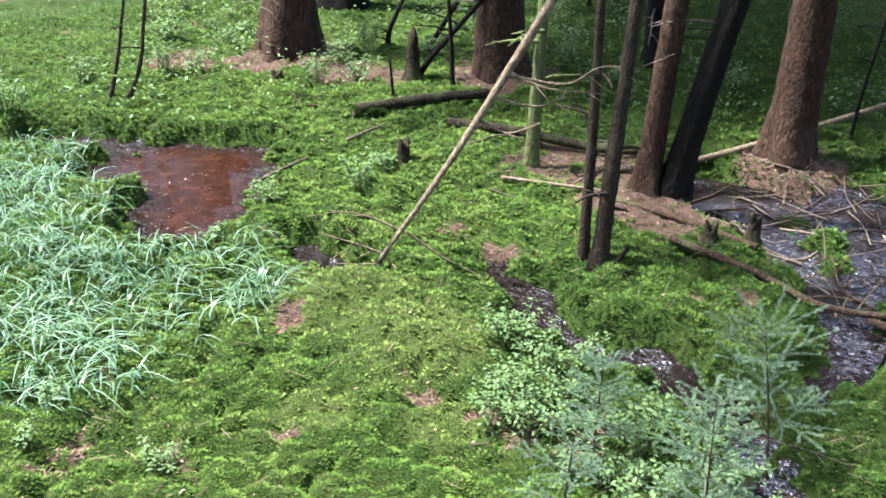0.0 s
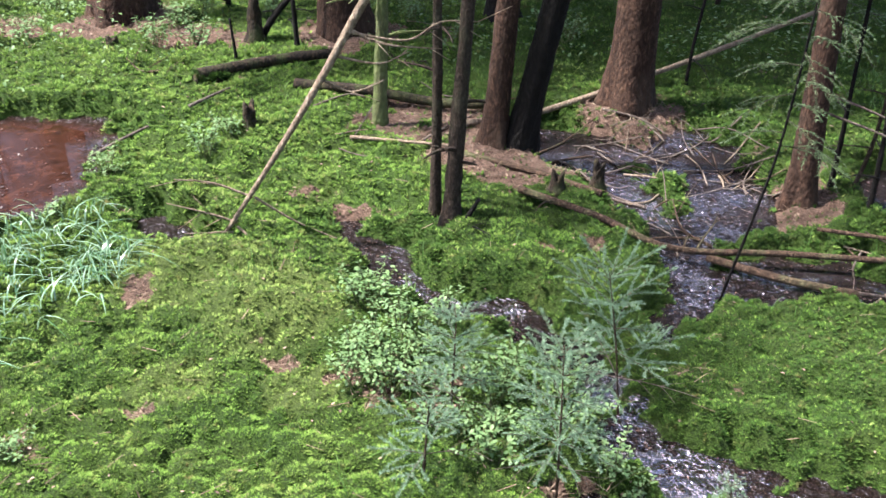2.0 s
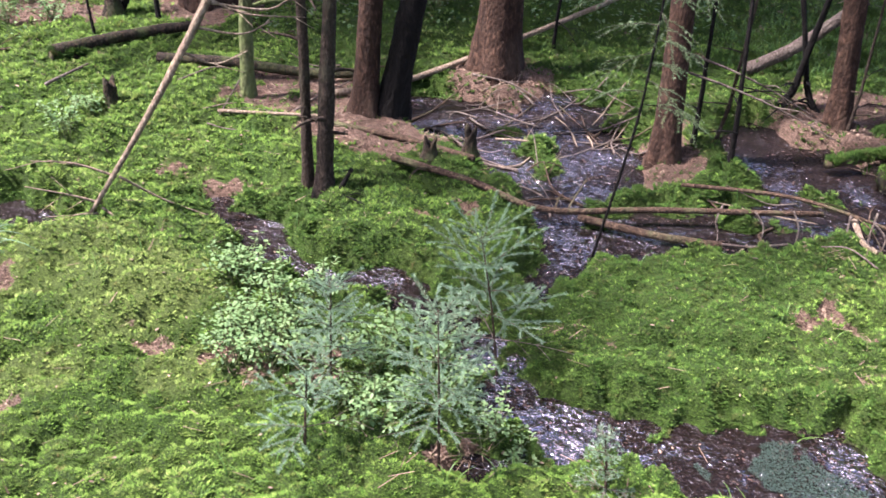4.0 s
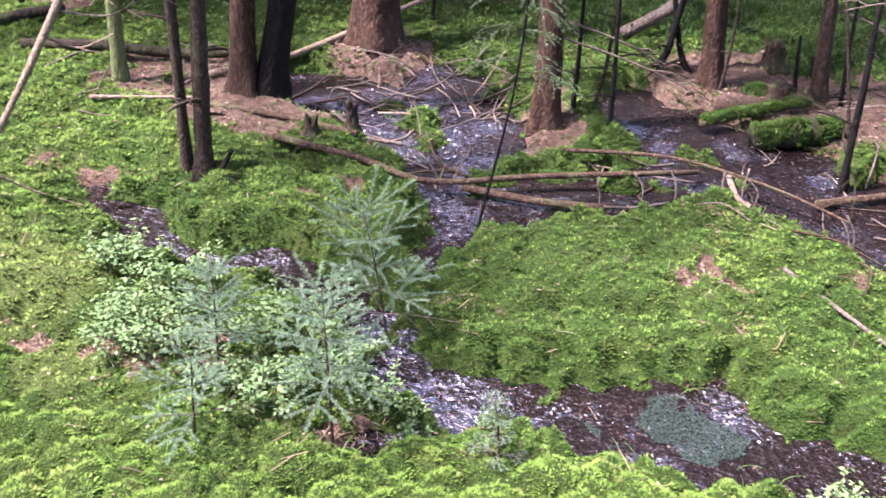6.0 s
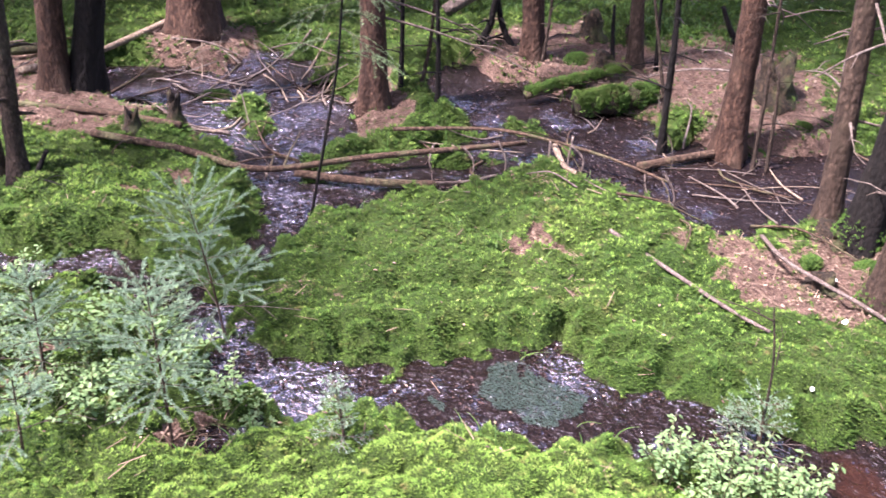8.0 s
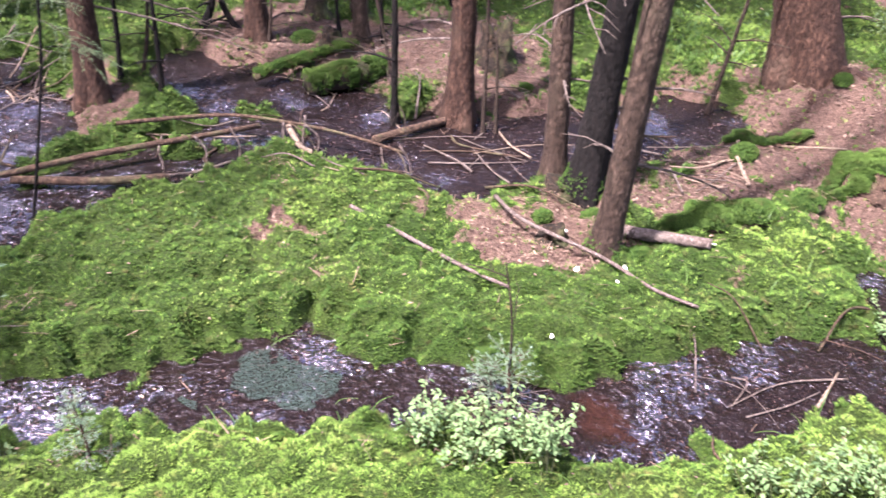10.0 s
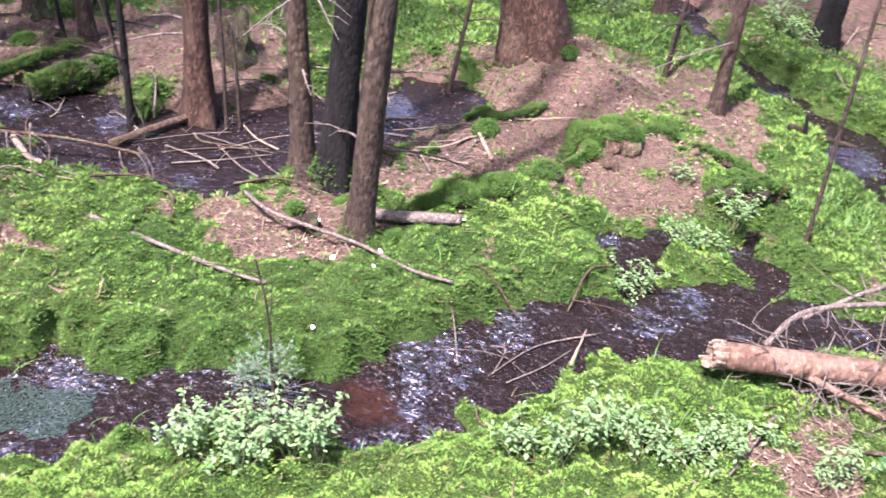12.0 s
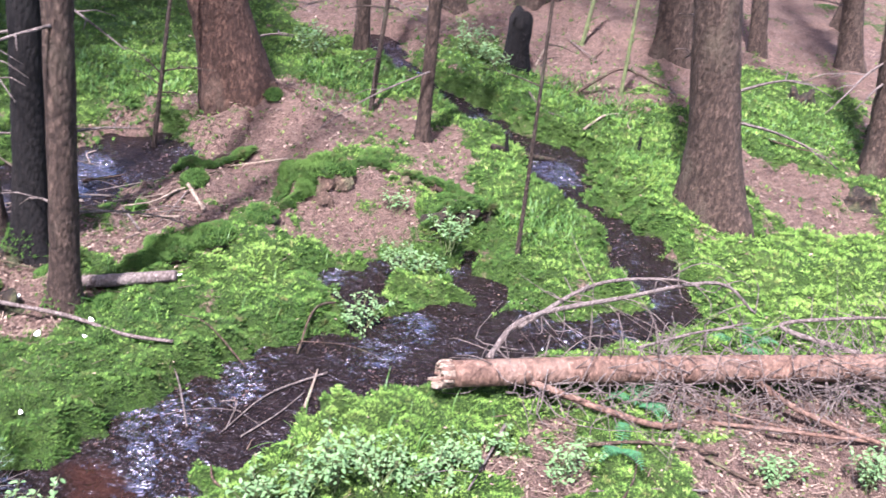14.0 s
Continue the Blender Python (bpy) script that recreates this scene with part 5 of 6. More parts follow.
# loose sticks and twigs on mud and litter
rng = np.random.default_rng(5)
STICKS = [(1.5, 2.5, 3.9, 4.9, 22), (3.0, 4.3, 1.9, 2.9, 14), (1.35, 2.4, 3.6, 4.95, 30), (2.6, 3.7, 2.2, 3.4, 18), (3.7, 4.6, 1.5, 2.4, 16), (6.0, 8.0, -1.6, 0.6, 16), (3.0, 3.6, -1.1, 0.0, 8), (2.6, 3.6, 0.6, 1.1, 8), (0.3, 1.3, 4.6, 5.6, 10), (-1.0, 1.0, 5.8, 7.0, 10), (2.2, 2.8, 3.1, 3.6, 5)]
for x0, x1, y0, y1, n in STICKS:
    for k in range(n):
        x, y, a, ln = rng.uniform(x0, x1), rng.uniform(y0, y1), rng.uniform(0, 6.28), rng.uniform(0.12, 0.5)
        pts = []
        for s in (-0.5, 0.0, 0.5):
            px, py = x + math.cos(a) * ln * s + 0.02 * rng.normal(), y + math.sin(a) * ln * s + 0.02 * rng.normal()
            pts.append((px, py, max(gz(px, py), float(level(px, py)) - WATER_DROP) + 0.008))
        r = rng.uniform(0.0025, 0.008)
        limb("stick", pts, r, r * 0.5, rng.choice((WOOD_GREY, WOOD_BROWN, WOOD_PALE), p=(0.5, 0.3, 0.2)), "thin dead stick lying on wet ground", "stick", k, 5, 1 if k % 3 == 0 else 0, 0.1, "loose sticks on the ground")

# ---- bilberry bushes ----
LEAF_V = np.array([(0, 0, 0), (0.35, 0.27, 0.05), (0.7, 0.22, 0.04), (1.0, 0, -0.06), (0.7, -0.22, 0.04), (0.35, -0.27, 0.05)])
LEAF_F = [(0, 1, 2), (0, 2, 3), (0, 3, 4), (0, 4, 5)]


def bilberry(seed, height, spread, stems, leaves, size=0.020):
    rng = np.random.default_rng(seed)
    ob = new("bilberry_bush")
    pieces, pos, turn, tilt = [], [], [], []
    for k in range(stems):
        a, lean = rng.uniform(0, 6.28), rng.uniform(0.15, 1.0) * spread
        root = np.array((rng.normal(0, 0.02), rng.normal(0, 0.02), -0.03))
        top = root + np.array((math.cos(a) * lean, math.sin(a) * lean, height * rng.uniform(0.65, 1.1)))
        line = spline([root, (root + top) / 2 + np.array((0, 0, height * 0.12)), top], 5)
        pieces.append(tube(line, np.linspace(0.0024, 0.0010, len(line)), 4, cap=False))
        for j in range(leaves):
            t = 0.35 + 0.65 * (j + rng.random()) / leaves
            i = t * (len(line) - 1)
            p = line[int(i)]
            b = rng.uniform(0, 6.28)
            off = rng.uniform(0.0, 0.045) * (1.15 - t)
            q = p + np.array((math.cos(b) * off, math.sin(b) * off, rng.uniform(0, 0.012)))
            pieces.append(tube(np.array([p, q]), (0.0008, 0.0006), 3, cap=False))
            pos.append(q)
            turn.append(b + rng.normal(0, 0.4))
            tilt.append(rng.normal(0.05, 0.35))
    part("stalk", *join(pieces), BARK_GREEN, ob)
    pos = np.array(pos)
    v, f = merge_shapes(LEAF_V, LEAF_F, pos, np.array(turn), size * rng.uniform(0.6, 1.1, len(pos)), np.array(tilt))
    leafs = new("foliage", quick_mesh("foliage", v, f, BILBERRY))
    leafs.parent = ob
    return tagged(ob, "low bilberry bush with pale green oval leaves on moss", "bush", "bilberry bushes")


BUSHES = [bilberry(1, 0.17, 0.12, 12, 17), bilberry(2, 0.13, 0.13, 11, 15), bilberry(3, 0.20, 0.11, 11, 19), bilberry(4, 0.10, 0.09, 8, 12)]
NEAR_LEFT = [(0.45, 3.07), (0.59, 3.11), (0.32, 2.96), (0.37, 2.73), (0.66, 2.82), (0.70, 2.63), (0.56, 2.49), (0.61, 2.32), (0.75, 2.39), (1.00, 2.29), (1.06, 2.20), (0.89, 2.59), (0.26, 2.78), (0.29, 3.33), (0.33, 3.28), (-1.01, 4.26), (-0.83, 4.61), (-0.85, 2.62),
             (-1.34, 3.01), (-1.35, 2.76), (0.25, 2.95), (0.50, 2.90), (0.78, 2.75), (0.45, 2.60), (0.92, 2.42), (0.68, 2.50)]
NEAR_RIGHT = [(1.98, 1.37), (2.08, 1.36), (2.11, 1.22), (2.21, 1.17), (2.15, 1.04), (2.05, 1.28), (2.00, 1.20), (2.55, 0.58), (2.57, 0.48), (2.82, 0.37), (2.77, 0.29), (2.81, 0.14), (2.70, 0.42), (2.79, 0.22), (3.01, -0.25), (3.26, -0.92), (3.40, -1.27),
              (3.07, -0.04), (4.04, 0.59), (4.13, 0.50), (4.28, 0.42), (4.41, 0.72), (3.66, 0.62), (2.90, 0.05)]
FAR_BUSHES = [(-2.67, 5.94), (-2.68, 6.24), (-1.67, 6.86), (-1.57, 7.38), (-1.88, 6.75), (-1.52, 7.82), (-0.67, 6.91), (-0.52, 6.53), (-0.79, 6.55), (-1.78, 8.00), (-2.09, 8.37), (-2.04, 7.56), (-0.49, 7.16), (-0.03, 7.12), (0.93, 7.77), (1.02, 7.32), (0.91, 6.67), (1.22, 6.41), (-2.41, 6.67), (-0.25, 5.03), (-0.35, 4.75), (1.82, 6.60),
              (1.86, 6.15), (6.75, 0.75), (6.8, 0.85), (6.68, 0.68), (6.2, 1.75)]
rng = np.random.default_rng(9)
for k, (x, y) in enumerate(NEAR_LEFT + NEAR_RIGHT + FAR_BUSHES):
    s = rng.uniform(0.8, 1.15) * (1.0 if k < len(NEAR_LEFT + NEAR_RIGHT) else 1.4)
    which = BUSHES[k % 4 if k >= len(NEAR_LEFT) or k > 14 else k % 3]
    c = copy_thing(which, pose(x, y, gz(x, y), 0, 0, rng.uniform(0, 360)) @ Matrix.Scale(s, 4))
    c.scale = (s, s, s)
for b, (x, y) in zip(BUSHES, ((0.40, 2.85), (0.52, 2.72), (2.12, 1.12), (2.94, 0.12))):
    b.location = (x, y, gz(x, y))


def fern(x, y, turn, seed, fronds=4, ln=0.18):
    rng = np.random.default_rng(seed)
    ob = empty("fern", x, y)
    ob.rotation_euler = (0, 0, radians(turn))
    for k in range(fronds):
        a = rng.uniform(-0.6, 0.6) + k * 6.28 / fronds
        t = np.linspace(0, 1, 8)
        line = np.stack((np.cos(a) * t * ln * 0.8, np.sin(a) * t * ln * 0.8, ln * 0.75 * t - ln * 0.65 * t**2.5), -1)
        pieces = [tube(line, np.linspace(0.002, 0.0006, 8), 4, cap=False)]
        d = np.array((np.cos(a), np.sin(a), 0))
        side = np.array((-d[1], d[0], 0))
        for s in np.linspace(0.12, 0.98, 15):
            p = np.array([np.interp(s, t, line[:, j]) for j in range(3)])
            w = ln * 0.17 * math.sin(math.pi * min(1, 0.15 + s * 0.85)) + 0.005
            for sg in (-1, 1):
                e = p + side * sg * w + d * w * 0.35 + np.array((0, 0, -0.2 * w))
                pieces.append((np.array([p - d * 0.002, p + (e - p) * 0.5 - d * 0.0025, e, p + (e - p) * 0.5 + d * 0.0025, p + d * 0.003]), [(0, 1, 2), (0, 2, 4), (2, 3, 4)]))
        part("frond", *join(pieces), FERN, ob, smooth_shade=False)
    return tagged(ob, "small deep green fern growing under the fallen trunk", "fern", "ferns")


fern(3.17, -0.42, 0, 1, 3, 0.16)
fern(3.47, -0.47, 50, 2, 5, 0.16)
fern(4.05, -0.86, 20, 3, 4, 0.2)

# bleached leaves on the moss
for k, (x, y, s) in enumerate(((2.99, 1.58, 0.030), (3.15, 1.47, 0.032), (3.54, 1.33, 0.032), (3.19, 1.79, 0.034), (2.62, 1.40, 0.02), (3.02, 1.42, 0.018))):
    v = np.array([(math.cos(a) * (1 + 0.15 * math.sin(3 * a + k)), 0.75 * math.sin(a), 0.18 * math.cos(2 * a)) for a in np.linspace(0, 6.283, 10, endpoint=False)] + [(0, 0, -0.1)]) * s * 0.42
    ob = part("pale_leaf", v, [(i, (i + 1) % 10, 10) for i in range(10)], WHITE_LEAF)
    ob.location, ob.rotation_euler = (x, y, gz(x, y) + 0.022), (0.3, 0.2 * k - 0.4, k)
    tagged(ob, "bleached white fallen leaf lying on moss", "leaf", "bleached leaves")

# ---- stuff: moss, sedge, grass, litter ----


def spread(n, r0, r1, seed, a0=-40, a1=122):
    """Places over the ground, closer together near by."""
    rng = np.random.default_rng(seed)
    r, a = np.exp(rng.uniform(np.log(r0), np.log(r1), n)), np.radians(rng.uniform(a0, a1, n))
    return 0.2 + r * np.cos(a), r * np.sin(a), r, rng


def moss_stuff(n, seed, material, label, want, size, area=(2.0, 9.5, -40, 122)):
    x, y, r, rng = spread(n, area[0], area[1], seed, area[2], area[3])
    ok = want(x, y, rng.random(n))
    x, y, r = x[ok], y[ok], r[ok]
    z = ground_z(x, y)
    ok = z > level(x, y) - WATER_DROP - 0.007
    x, y, z, r = x[ok], y[ok], z[ok], r[ok]
    n, d = len(x), 0.012
    gx, gy = (ground_z(x + d, y) - z) / d, (ground_z(x, y + d) - z) / d
    steep = np.sqrt(1 + gx * gx + gy * gy)
    k = len(PLUME[0])
    v, f = merge_shapes(*PLUME, np.zeros((n, 3)), rng.uniform(0, 6.28, n), rng.uniform(*size, n) * np.clip(r / 3.6, 0.68, 1.6), rng.normal(0, 0.3, n))
    v = v.reshape(n, k, 3)
    # each clump is a pompon: its shoots spread from its middle
    mid = clumps(x, y)
    v[..., 0] += v[..., 2] * (12.0 * np.clip(x - mid[1], -0.05, 0.05))[:, None]
    v[..., 1] += v[..., 2] * (12.0 * np.clip(y - mid[2], -0.05, 0.05))[:, None]
    # shoots stand out from the slope that they grow on
    v[..., 0] -= v[..., 2] * (0.5 * gx / steep)[:, None]
    v[..., 1] -= v[..., 2] * (0.5 * gy / steep)[:, None]
    v[..., 2] *= (0.35 + 0.65 / steep)[:, None]
    v += np.stack((x, y, z - 0.003), -1)[:, None, :]
    return tagged(new("moss_carpet", quick_mesh("moss_carpet", v.reshape(-1, 3), f, material)), label, "moss", kind="stuff")


def dry(x, y):
    wx, wy = x + 0.04 * fbm(x, y, 9.0, 2, 61), y + 0.04 * fbm(x, y, 9.0, 2, 63)
    tops = cushion(wx, wy, 0.17, 81)[0]
    return (0.55 + 0.45 * smooth(0.1, 0.5, tops)) * (0.22 + 0.78 * smooth(0.10, 0.45, clumps(x, y)[0])) * (1 - smooth(0.72, 0.88, wet_at(x, y))) * (1 - 0.93 * smooth(0.4, 0.6, litter_at(x, y)))


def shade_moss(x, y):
    """Where the deep green moss grows: by the water, in patches, and at right in place of tree shade."""
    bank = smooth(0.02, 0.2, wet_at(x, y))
    # the x and y terms put tree shade and open light into the moss colour
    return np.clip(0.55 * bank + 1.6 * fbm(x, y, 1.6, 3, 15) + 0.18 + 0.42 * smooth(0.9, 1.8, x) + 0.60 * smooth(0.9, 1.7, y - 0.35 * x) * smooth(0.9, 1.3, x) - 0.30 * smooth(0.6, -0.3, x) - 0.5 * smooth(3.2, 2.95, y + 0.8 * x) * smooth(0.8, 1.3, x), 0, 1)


moss_stuff(460000, 1, MOSS, "carpet of bright yellow-green bog moss", lambda x, y, u: u < dry(x, y) * (1 - 0.8 * shade_moss(x, y)) * (1 - 0.75 * spots(x, y, PALE)), (0.008, 0.017), (1.9, 9.0, -22, 126))
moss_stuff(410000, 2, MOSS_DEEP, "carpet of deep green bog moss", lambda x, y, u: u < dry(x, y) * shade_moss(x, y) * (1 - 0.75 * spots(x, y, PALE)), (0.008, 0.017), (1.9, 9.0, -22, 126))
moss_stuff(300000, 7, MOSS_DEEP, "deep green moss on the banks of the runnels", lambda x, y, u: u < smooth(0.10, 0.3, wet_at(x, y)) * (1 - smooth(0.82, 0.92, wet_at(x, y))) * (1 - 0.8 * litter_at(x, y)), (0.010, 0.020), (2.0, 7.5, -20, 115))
moss_stuff(26000, 5, MOSS, "carpet of bright bog moss behind the path", lambda x, y, u: u < dry(x, y), (0.026, 0.048), (0.5, 7.0, 122, 320))
moss_stuff(8000, 6, MOSS, "carpet of bright bog moss underfoot", lambda x, y, u: u < dry(x, y), (0.018, 0.036), (0.3, 2.0, -40, 122))
moss_stuff(170000, 3, MOSS_PALE, "cushions of pale yellowish bog moss", lambda x, y, u: u < dry(x, y) * np.clip(spots(x, y, PALE) + 0.7 * fbm(x, y, 3, 3, 25), 0, 1), (0.010, 0.019))


def blades(name, x, y, length, width, lean, rng, material, label, category, comb=None):
    """Arching grass blades: each a folded strip that bends over."""
    n = len(x)
    z = ground_z(x, y)
    a = rng.uniform(0, 6.28, n) if comb is None else comb
    t = np.linspace(0, 1, 6)
    out = (lean[:, None] * t**2.0) * length[:, None]
    up = length[:, None] * (t - 0.62 * lean[:, None] * t**2.4)
    cx, cy = x[:, None] + np.cos(a)[:, None] * out, y[:, None] + np.sin(a)[:, None] * out
    w = width[:, None] * (1 - t**2) + 0.0004
    sx, sy = -np.sin(a)[:, None] * w, np.cos(a)[:, None] * w
    v = np.stack((np.stack((cx - sx, cy - sy, z[:, None] + up), -1), np.stack((cx + sx, cy + sy, z[:, None] + up), -1)), 2).reshape(-1, 3)
    k = np.arange(n)[:, None, None] * 12
    q = np.array([(2 * i, 2 * i + 1, 2 * i + 3, 2 * i + 2) for i in range(5)])[None]
    return tagged(new(name, quick_mesh(name, v, (q + k).reshape(-1, 4), material)), label, category, kind="stuff")


SEDGES = [(-1.95, 4.52, 0.42), (-1.33, 3.69, 0.46), (-1.12, 3.97, 0.38), (-1.33, 3.32, 0.36), (-0.80, 3.67, 0.22), (-2.25, 5.14, 0.35), (-1.9, 4.0, 0.4), (-2.5, 4.8, 0.4), (-1.75, 3.4, 0.35)]
rng = np.random.default_rng(13)
x, y = rng.uniform(-3, -0.5, 9000), rng.uniform(2.9, 5.6, 9000)
tx, ty = np.round(x / 0.07 + 0.6 * fbm(x, y, 6, 2, 1)) * 0.07, np.round(y / 0.07) * 0.07
x, y = tx + rng.normal(0, 0.016, len(x)), ty + rng.normal(0, 0.016, len(y))
ok = (rng.random(len(x)) < 0.60 * spots(x, y, SEDGES) * (0.5 + 1.2 * smooth(-0.1, 0.2, fbm(x, y, 4.0, 2, 19)))) & (wet_at(x, y) < 0.5)
x, y = x[ok], y[ok]
n = len(x)
comb = np.where(rng.random(n) < 0.6, rng.normal(-0.9, 0.7, n), rng.uniform(0, 6.28, n))
blades("sedge_tussocks", x, y, rng.uniform(0.08, 0.19, n), rng.uniform(0.0020, 0.0044, n), rng.uniform(0.6, 1.35, n), rng, SEDGE, "long arching blue-green sedge blades in dense tussocks", "sedge", comb)

GRASSES = [(-2.0, 3.9, 0.55), (-2.5, 5.0, 0.5), (-2.9, 6.0, 0.6), (-3.17, 7.80, 0.9), (-2.55, 6.79, 0.4), (4.52, 4.35, 0.55), (6.49, 0.16, 0.50), (5.56, -0.27, 0.34), (6.79, -1.27, 0.45), (5.25, 2.46, 0.35), (5.88, 1.39, 0.32), (4.65, 0.04, 0.22), (-3.4, 6.6, 0.7), (3.9, 4.9, 0.6), (6.1, 0.95, 0.3), (4.5, 3.9, 0.3)]
x, y, r, rng = spread(200000, 2.3, 10.5, 17, -40, 122)
ok = (rng.random(len(x)) < spots(x, y, GRASSES)) & (wet_at(x, y) < 0.15)
x, y = x[ok][:34000], y[ok][:34000]
n = len(x)
blades("grass_patch", x, y, rng.uniform(0.025, 0.08, n), rng.uniform(0.0018, 0.0032, n), rng.uniform(0.3, 1.0, n), rng, GRASS, "fine bright green grass and haircap moss", "grass")
x, y, r, rng = spread(3500, 2.1, 7.0, 18)
ok = (rng.random(len(x)) < dry(x, y)) & (fbm(x, y, 1.3, 3, 77) > 0.05)
x, y = x[ok], y[ok]
n = len(x)
blades("grass_wisps", x, y, rng.uniform(0.04, 0.11, n), rng.uniform(0.001, 0.002, n), rng.uniform(0.3, 1.1, n), rng, GRASS, "scattered thin green grass blades in moss", "grass")


def flat_scatter(name, x, y, size, material, label, category, rng, lift=0.006, float_up=False):
    z = ground_z(x, y)
    if float_up:
        z = np.maximum(z, level(x, y) - WATER_DROP)
    p = np.stack((x, y, z + lift), -1)
    v, f = merge_shapes(LEAF_V, LEAF_F, p, rng.uniform(0, 6.28, len(x)), size, rng.normal(0, 0.3, len(x)))
    return tagged(new(name, quick_mesh(name, v, f, material)), label, category, kind="stuff")


x, y, r, rng = spread(110000, 2.1, 10.5, 21)
lit = litter_at(x, y) * (1 - smooth(0.3, 0.6, wet_at(x, y)))
ok = rng.random(len(x)) < 0.75 * smooth(0.35, 0.6, lit) + 0.018
flat_scatter("leaf_litter", x[ok], y[ok], rng.uniform(0.008, 0.021, ok.sum()) * np.clip(r[ok] / 4, 0.9, 1.5), LITTER_LEAF, "dry pinkish-brown leaves and bark flakes", "litter", rng)
x, y, r, rng = spread(26000, 2.1, 8.5, 22)
ok = rng.random(len(x)) < 0.02 * smooth(0.5, 0.8, wet_at(x, y)) * (1 - 0.9 * np.clip(calm_at(x, y), 0, 1))
flat_scatter("floating_litter", x[ok], y[ok], rng.uniform(0.006, 0.020, ok.sum()), LITTER_LEAF, "sodden leaves floating on bog water", "litter", rng, 0.002, True)

# sodden dark leaves that lie in the shallow water, tilted every way and shining wet
x, y, r, rng = spread(240000, 2.1, 8.5, 24)
ok = rng.random(len(x)) < 0.22 * smooth(0.55, 0.8, wet_at(x, y)) * (1 - np.clip(calm_at(x, y) * 0.45, 0, 1)) * smooth(-0.05, 0.2, fbm(x, y, 7, 3, 55))
x, y, r = x[ok], y[ok], r[ok]
p = np.stack((x, y, level(x, y) - WATER_DROP + 0.004 * rng.random(len(x))), -1)
v, f = merge_shapes(LEAF_V - (0.5, 0, 0), LEAF_F, p, rng.uniform(0, 6.28, len(x)), rng.uniform(0.006, 0.016, len(x)) * np.clip(r / 3, 1, 1.8), rng.normal(0, 0.25, len(x)))
tagged(new("sodden_litter", quick_mesh("sodden_litter", v, f, SODDEN)), "sodden dark brown leaves shining in shallow water", "litter", kind="stuff")

# needles and straw: thin slivers lying every way
x, y, r, rng = spread(60000, 2.1, 9.5, 23)
ok = rng.random(len(x)) < (0.9 * smooth(0.3, 0.6, litter_at(x, y)) + 0.02) * (1 - 0.97 * smooth(0.4, 0.65, wet_at(x, y)))
x, y = x[ok], y[ok]
straw_v = np.array([(-0.5, -0.02, 0), (0.5, -0.015, 0.03), (0.5, 0.015, 0.03), (-0.5, 0.02, 0)])
p = np.stack((x, y, np.maximum(ground_z(x, y), level(x, y) - WATER_DROP) + 0.007), -1)
v, f = merge_shapes(straw_v, [(0, 1, 2, 3)], p, rng.uniform(0, 6.28, len(x)), rng.uniform(0.02, 0.09, len(x)), rng.normal(0, 0.15, len(x)))
STRAW = leaf("straw", (0.075, 0.044, 0.027), (0.30, 0.215, 0.150), 0.7, 0.1)
tagged(new("straw_litter", quick_mesh("straw_litter", v, f, STRAW)), "brown spruce needles, straw and thin twigs", "litter", kind="stuff")

# the algae mat on the runnel
rng = np.random.default_rng(29)
a, q = rng.uniform(0, 6.28, 15000), rng.random(15000) ** 0.5
u, w = np.cos(a) * q * 0.27, np.sin(a) * q * 0.16
keep = q < 0.66 + 1.3 * fbm(u, w, 9.0, 3, 5) - 0.12 * rng.random(15000)
u, w = u[keep], w[keep]
c, s = math.cos(radians(-38)), math.sin(radians(-38))
x, y = 1.82 + u * c - w * s, 1.94 + u * s + w * c
flat = np.stack((x, y, level(x, y) - WATER_DROP + 0.004 + 0.005 * rng.random(len(x))), -1)
v, f = merge_shapes(TUFT_V * (1, 1, 0.25), TUFT_F, flat, rng.uniform(0, 6.28, len(x)), rng.uniform(0.0018, 0.0046, len(x)), rng.normal(0, 0.1, len(x)))
tagged(new("algae_mat", quick_mesh("algae_mat", v, f, ALGAE)), "dull green algae mat floating on the runnel", "algae", kind="stuff")

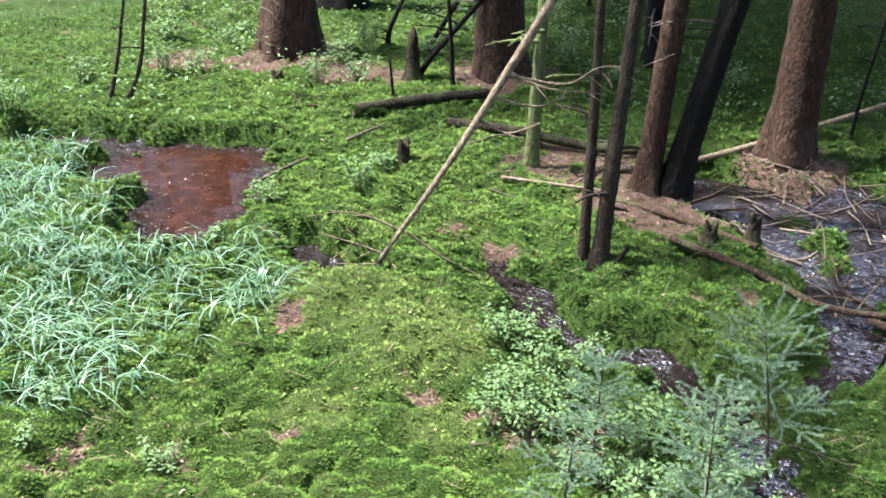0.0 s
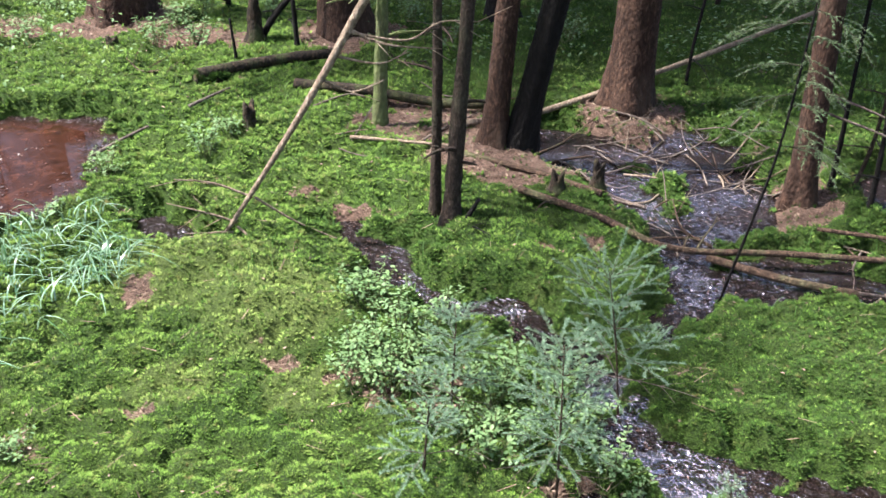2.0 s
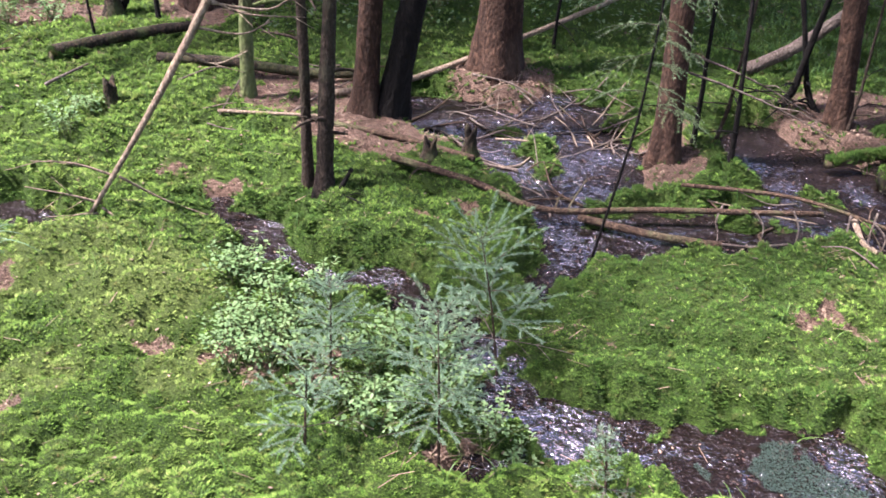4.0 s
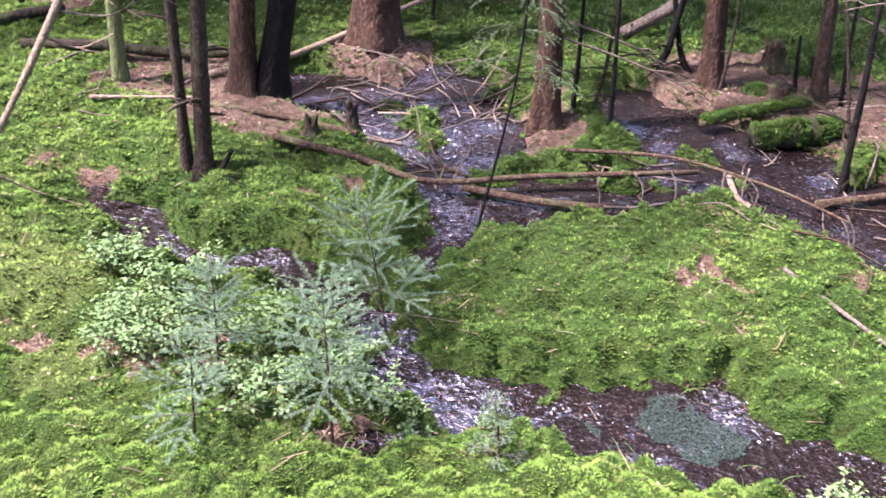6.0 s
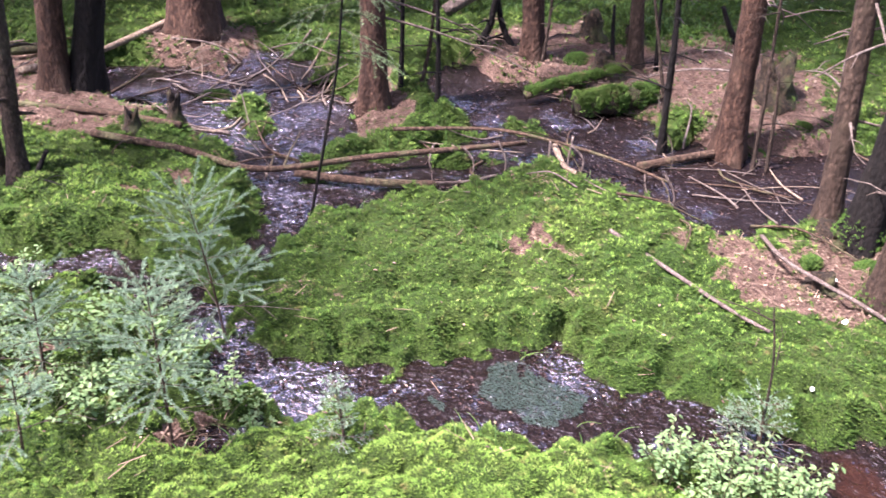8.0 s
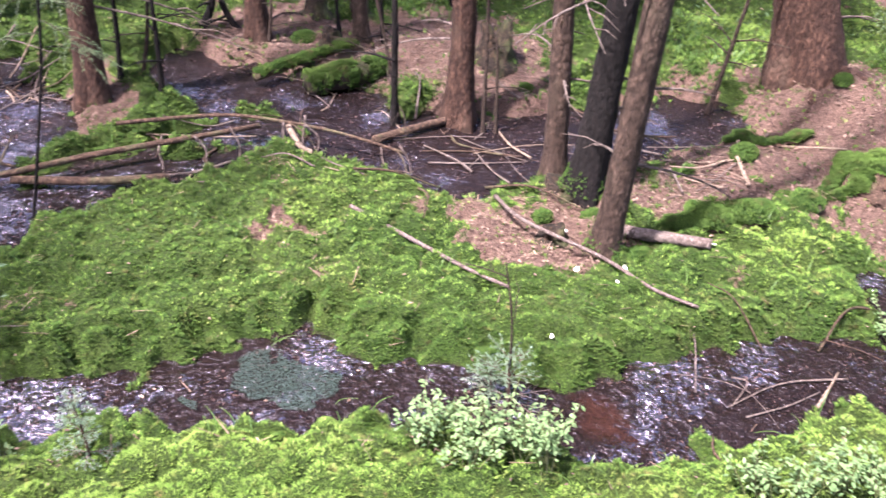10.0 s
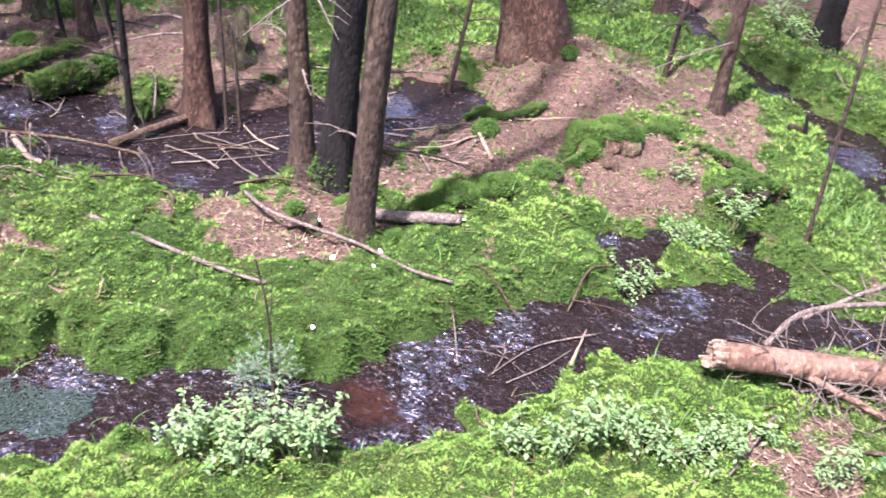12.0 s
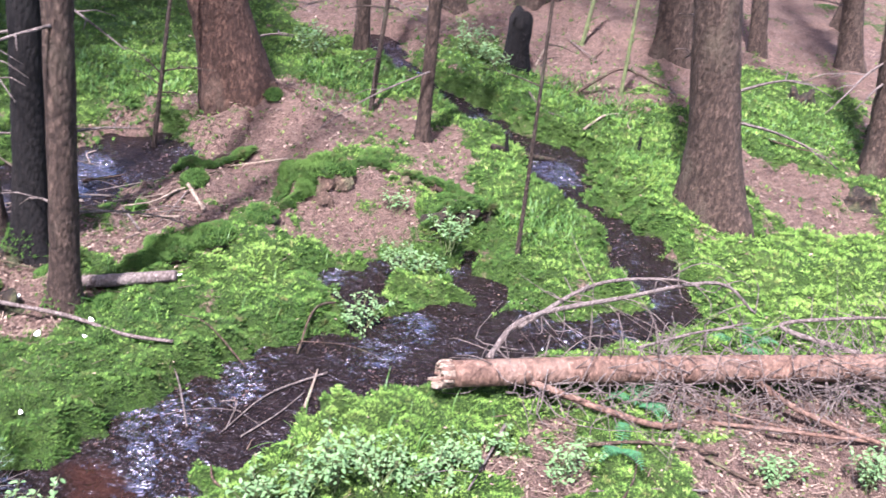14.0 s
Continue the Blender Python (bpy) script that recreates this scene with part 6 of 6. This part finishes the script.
# low undergrowth in the distance
x, y, r, rng = spread(30000, 6.0, 14.0, 31)
ok = (rng.random(len(x)) < smooth(0.0, 0.35, fbm(x, y, 0.9, 3, 91) + 0.10 + 0.12 * smooth(2, -1, x))) & (wet_at(x, y) < 0.3) & (spots(x, y, LITTER_FAR) < 0.5) & (spots(x, y, GRASSES) < 0.5)
x, y = x[ok], y[ok]
hgt = rng.random(len(x)) ** 0.7 * 0.22 * smooth(-0.2, 0.4, fbm(x, y, 2.4, 3, 93) + 0.1)
v, f = merge_shapes(LEAF_V, LEAF_F, np.stack((x, y, ground_z(x, y) + 0.01 + hgt), -1), rng.uniform(0, 6.28, len(x)), rng.uniform(0.022, 0.042, len(x)), rng.normal(0, 0.4, len(x)))
tagged(new("undergrowth", quick_mesh("undergrowth", v, f, BILBERRY)), "bilberry undergrowth between the distant trunks", "undergrowth", kind="stuff")

# ---- the wood all round ----
rng = np.random.default_rng(41)
FAR_KIND = [spruce(9.6, 1.6, 0.12, 0, 0, BARK_GREY, "spruce trunk in the depth of the wood", 501, twigs=5, crown=0.08), spruce(9.4, -0.7, 0.08, 0.01, 0, BARK_GREY, "slim spruce trunk in the depth of the wood", 502, twigs=6, crown=0.08),
            spruce(2.6, 9.6, 0.14, 0, 0.01, BARK_DARK, "dark spruce trunk in the depth of the wood", 503, twigs=4, crown=1.0), spruce(4.9, 7.2, 0.10, 0, 0, BARK_RED, "red-brown spruce trunk in the depth of the wood", 504, twigs=4, crown=1.0)]
taken = [(9.6, 1.6), (9.4, -0.7), (2.6, 9.6), (4.9, 7.2)]


def plant(count, r0, r1, a0, a1, gap):
    """More trunks of the same kinds, no closer together than gap."""
    made = 0
    for attempt in range(4000):
        if made == count:
            return
        r, a = rng.uniform(r0, r1), radians(rng.uniform(a0, a1))
        x, y = r * math.cos(a), r * math.sin(a)
        if any((x - p) ** 2 + (y - q) ** 2 < gap * gap for p, q in taken):
            continue
        taken.append((x, y))
        kind = FAR_KIND[rng.integers(0, 4) if x < 4 else rng.integers(0, 2)]
        s = rng.uniform(0.8, 1.25)
        copy_thing(kind, pose(x, y, gz(x, y), rng.normal(0, 1.5), rng.normal(0, 1.5), rng.uniform(0, 360))).scale = (s, s, s)
        made += 1


plant(52, 9.2, 20, -34, 20, 0.8)
plant(18, 9.5, 20, 20, 70, 1.3)
# added beyond the view, so that the water ahead reflects dark crowns
plant(20, 11, 22, 70, 104, 1.4)
plant(16, 4, 14, 165, 312, 2.0)
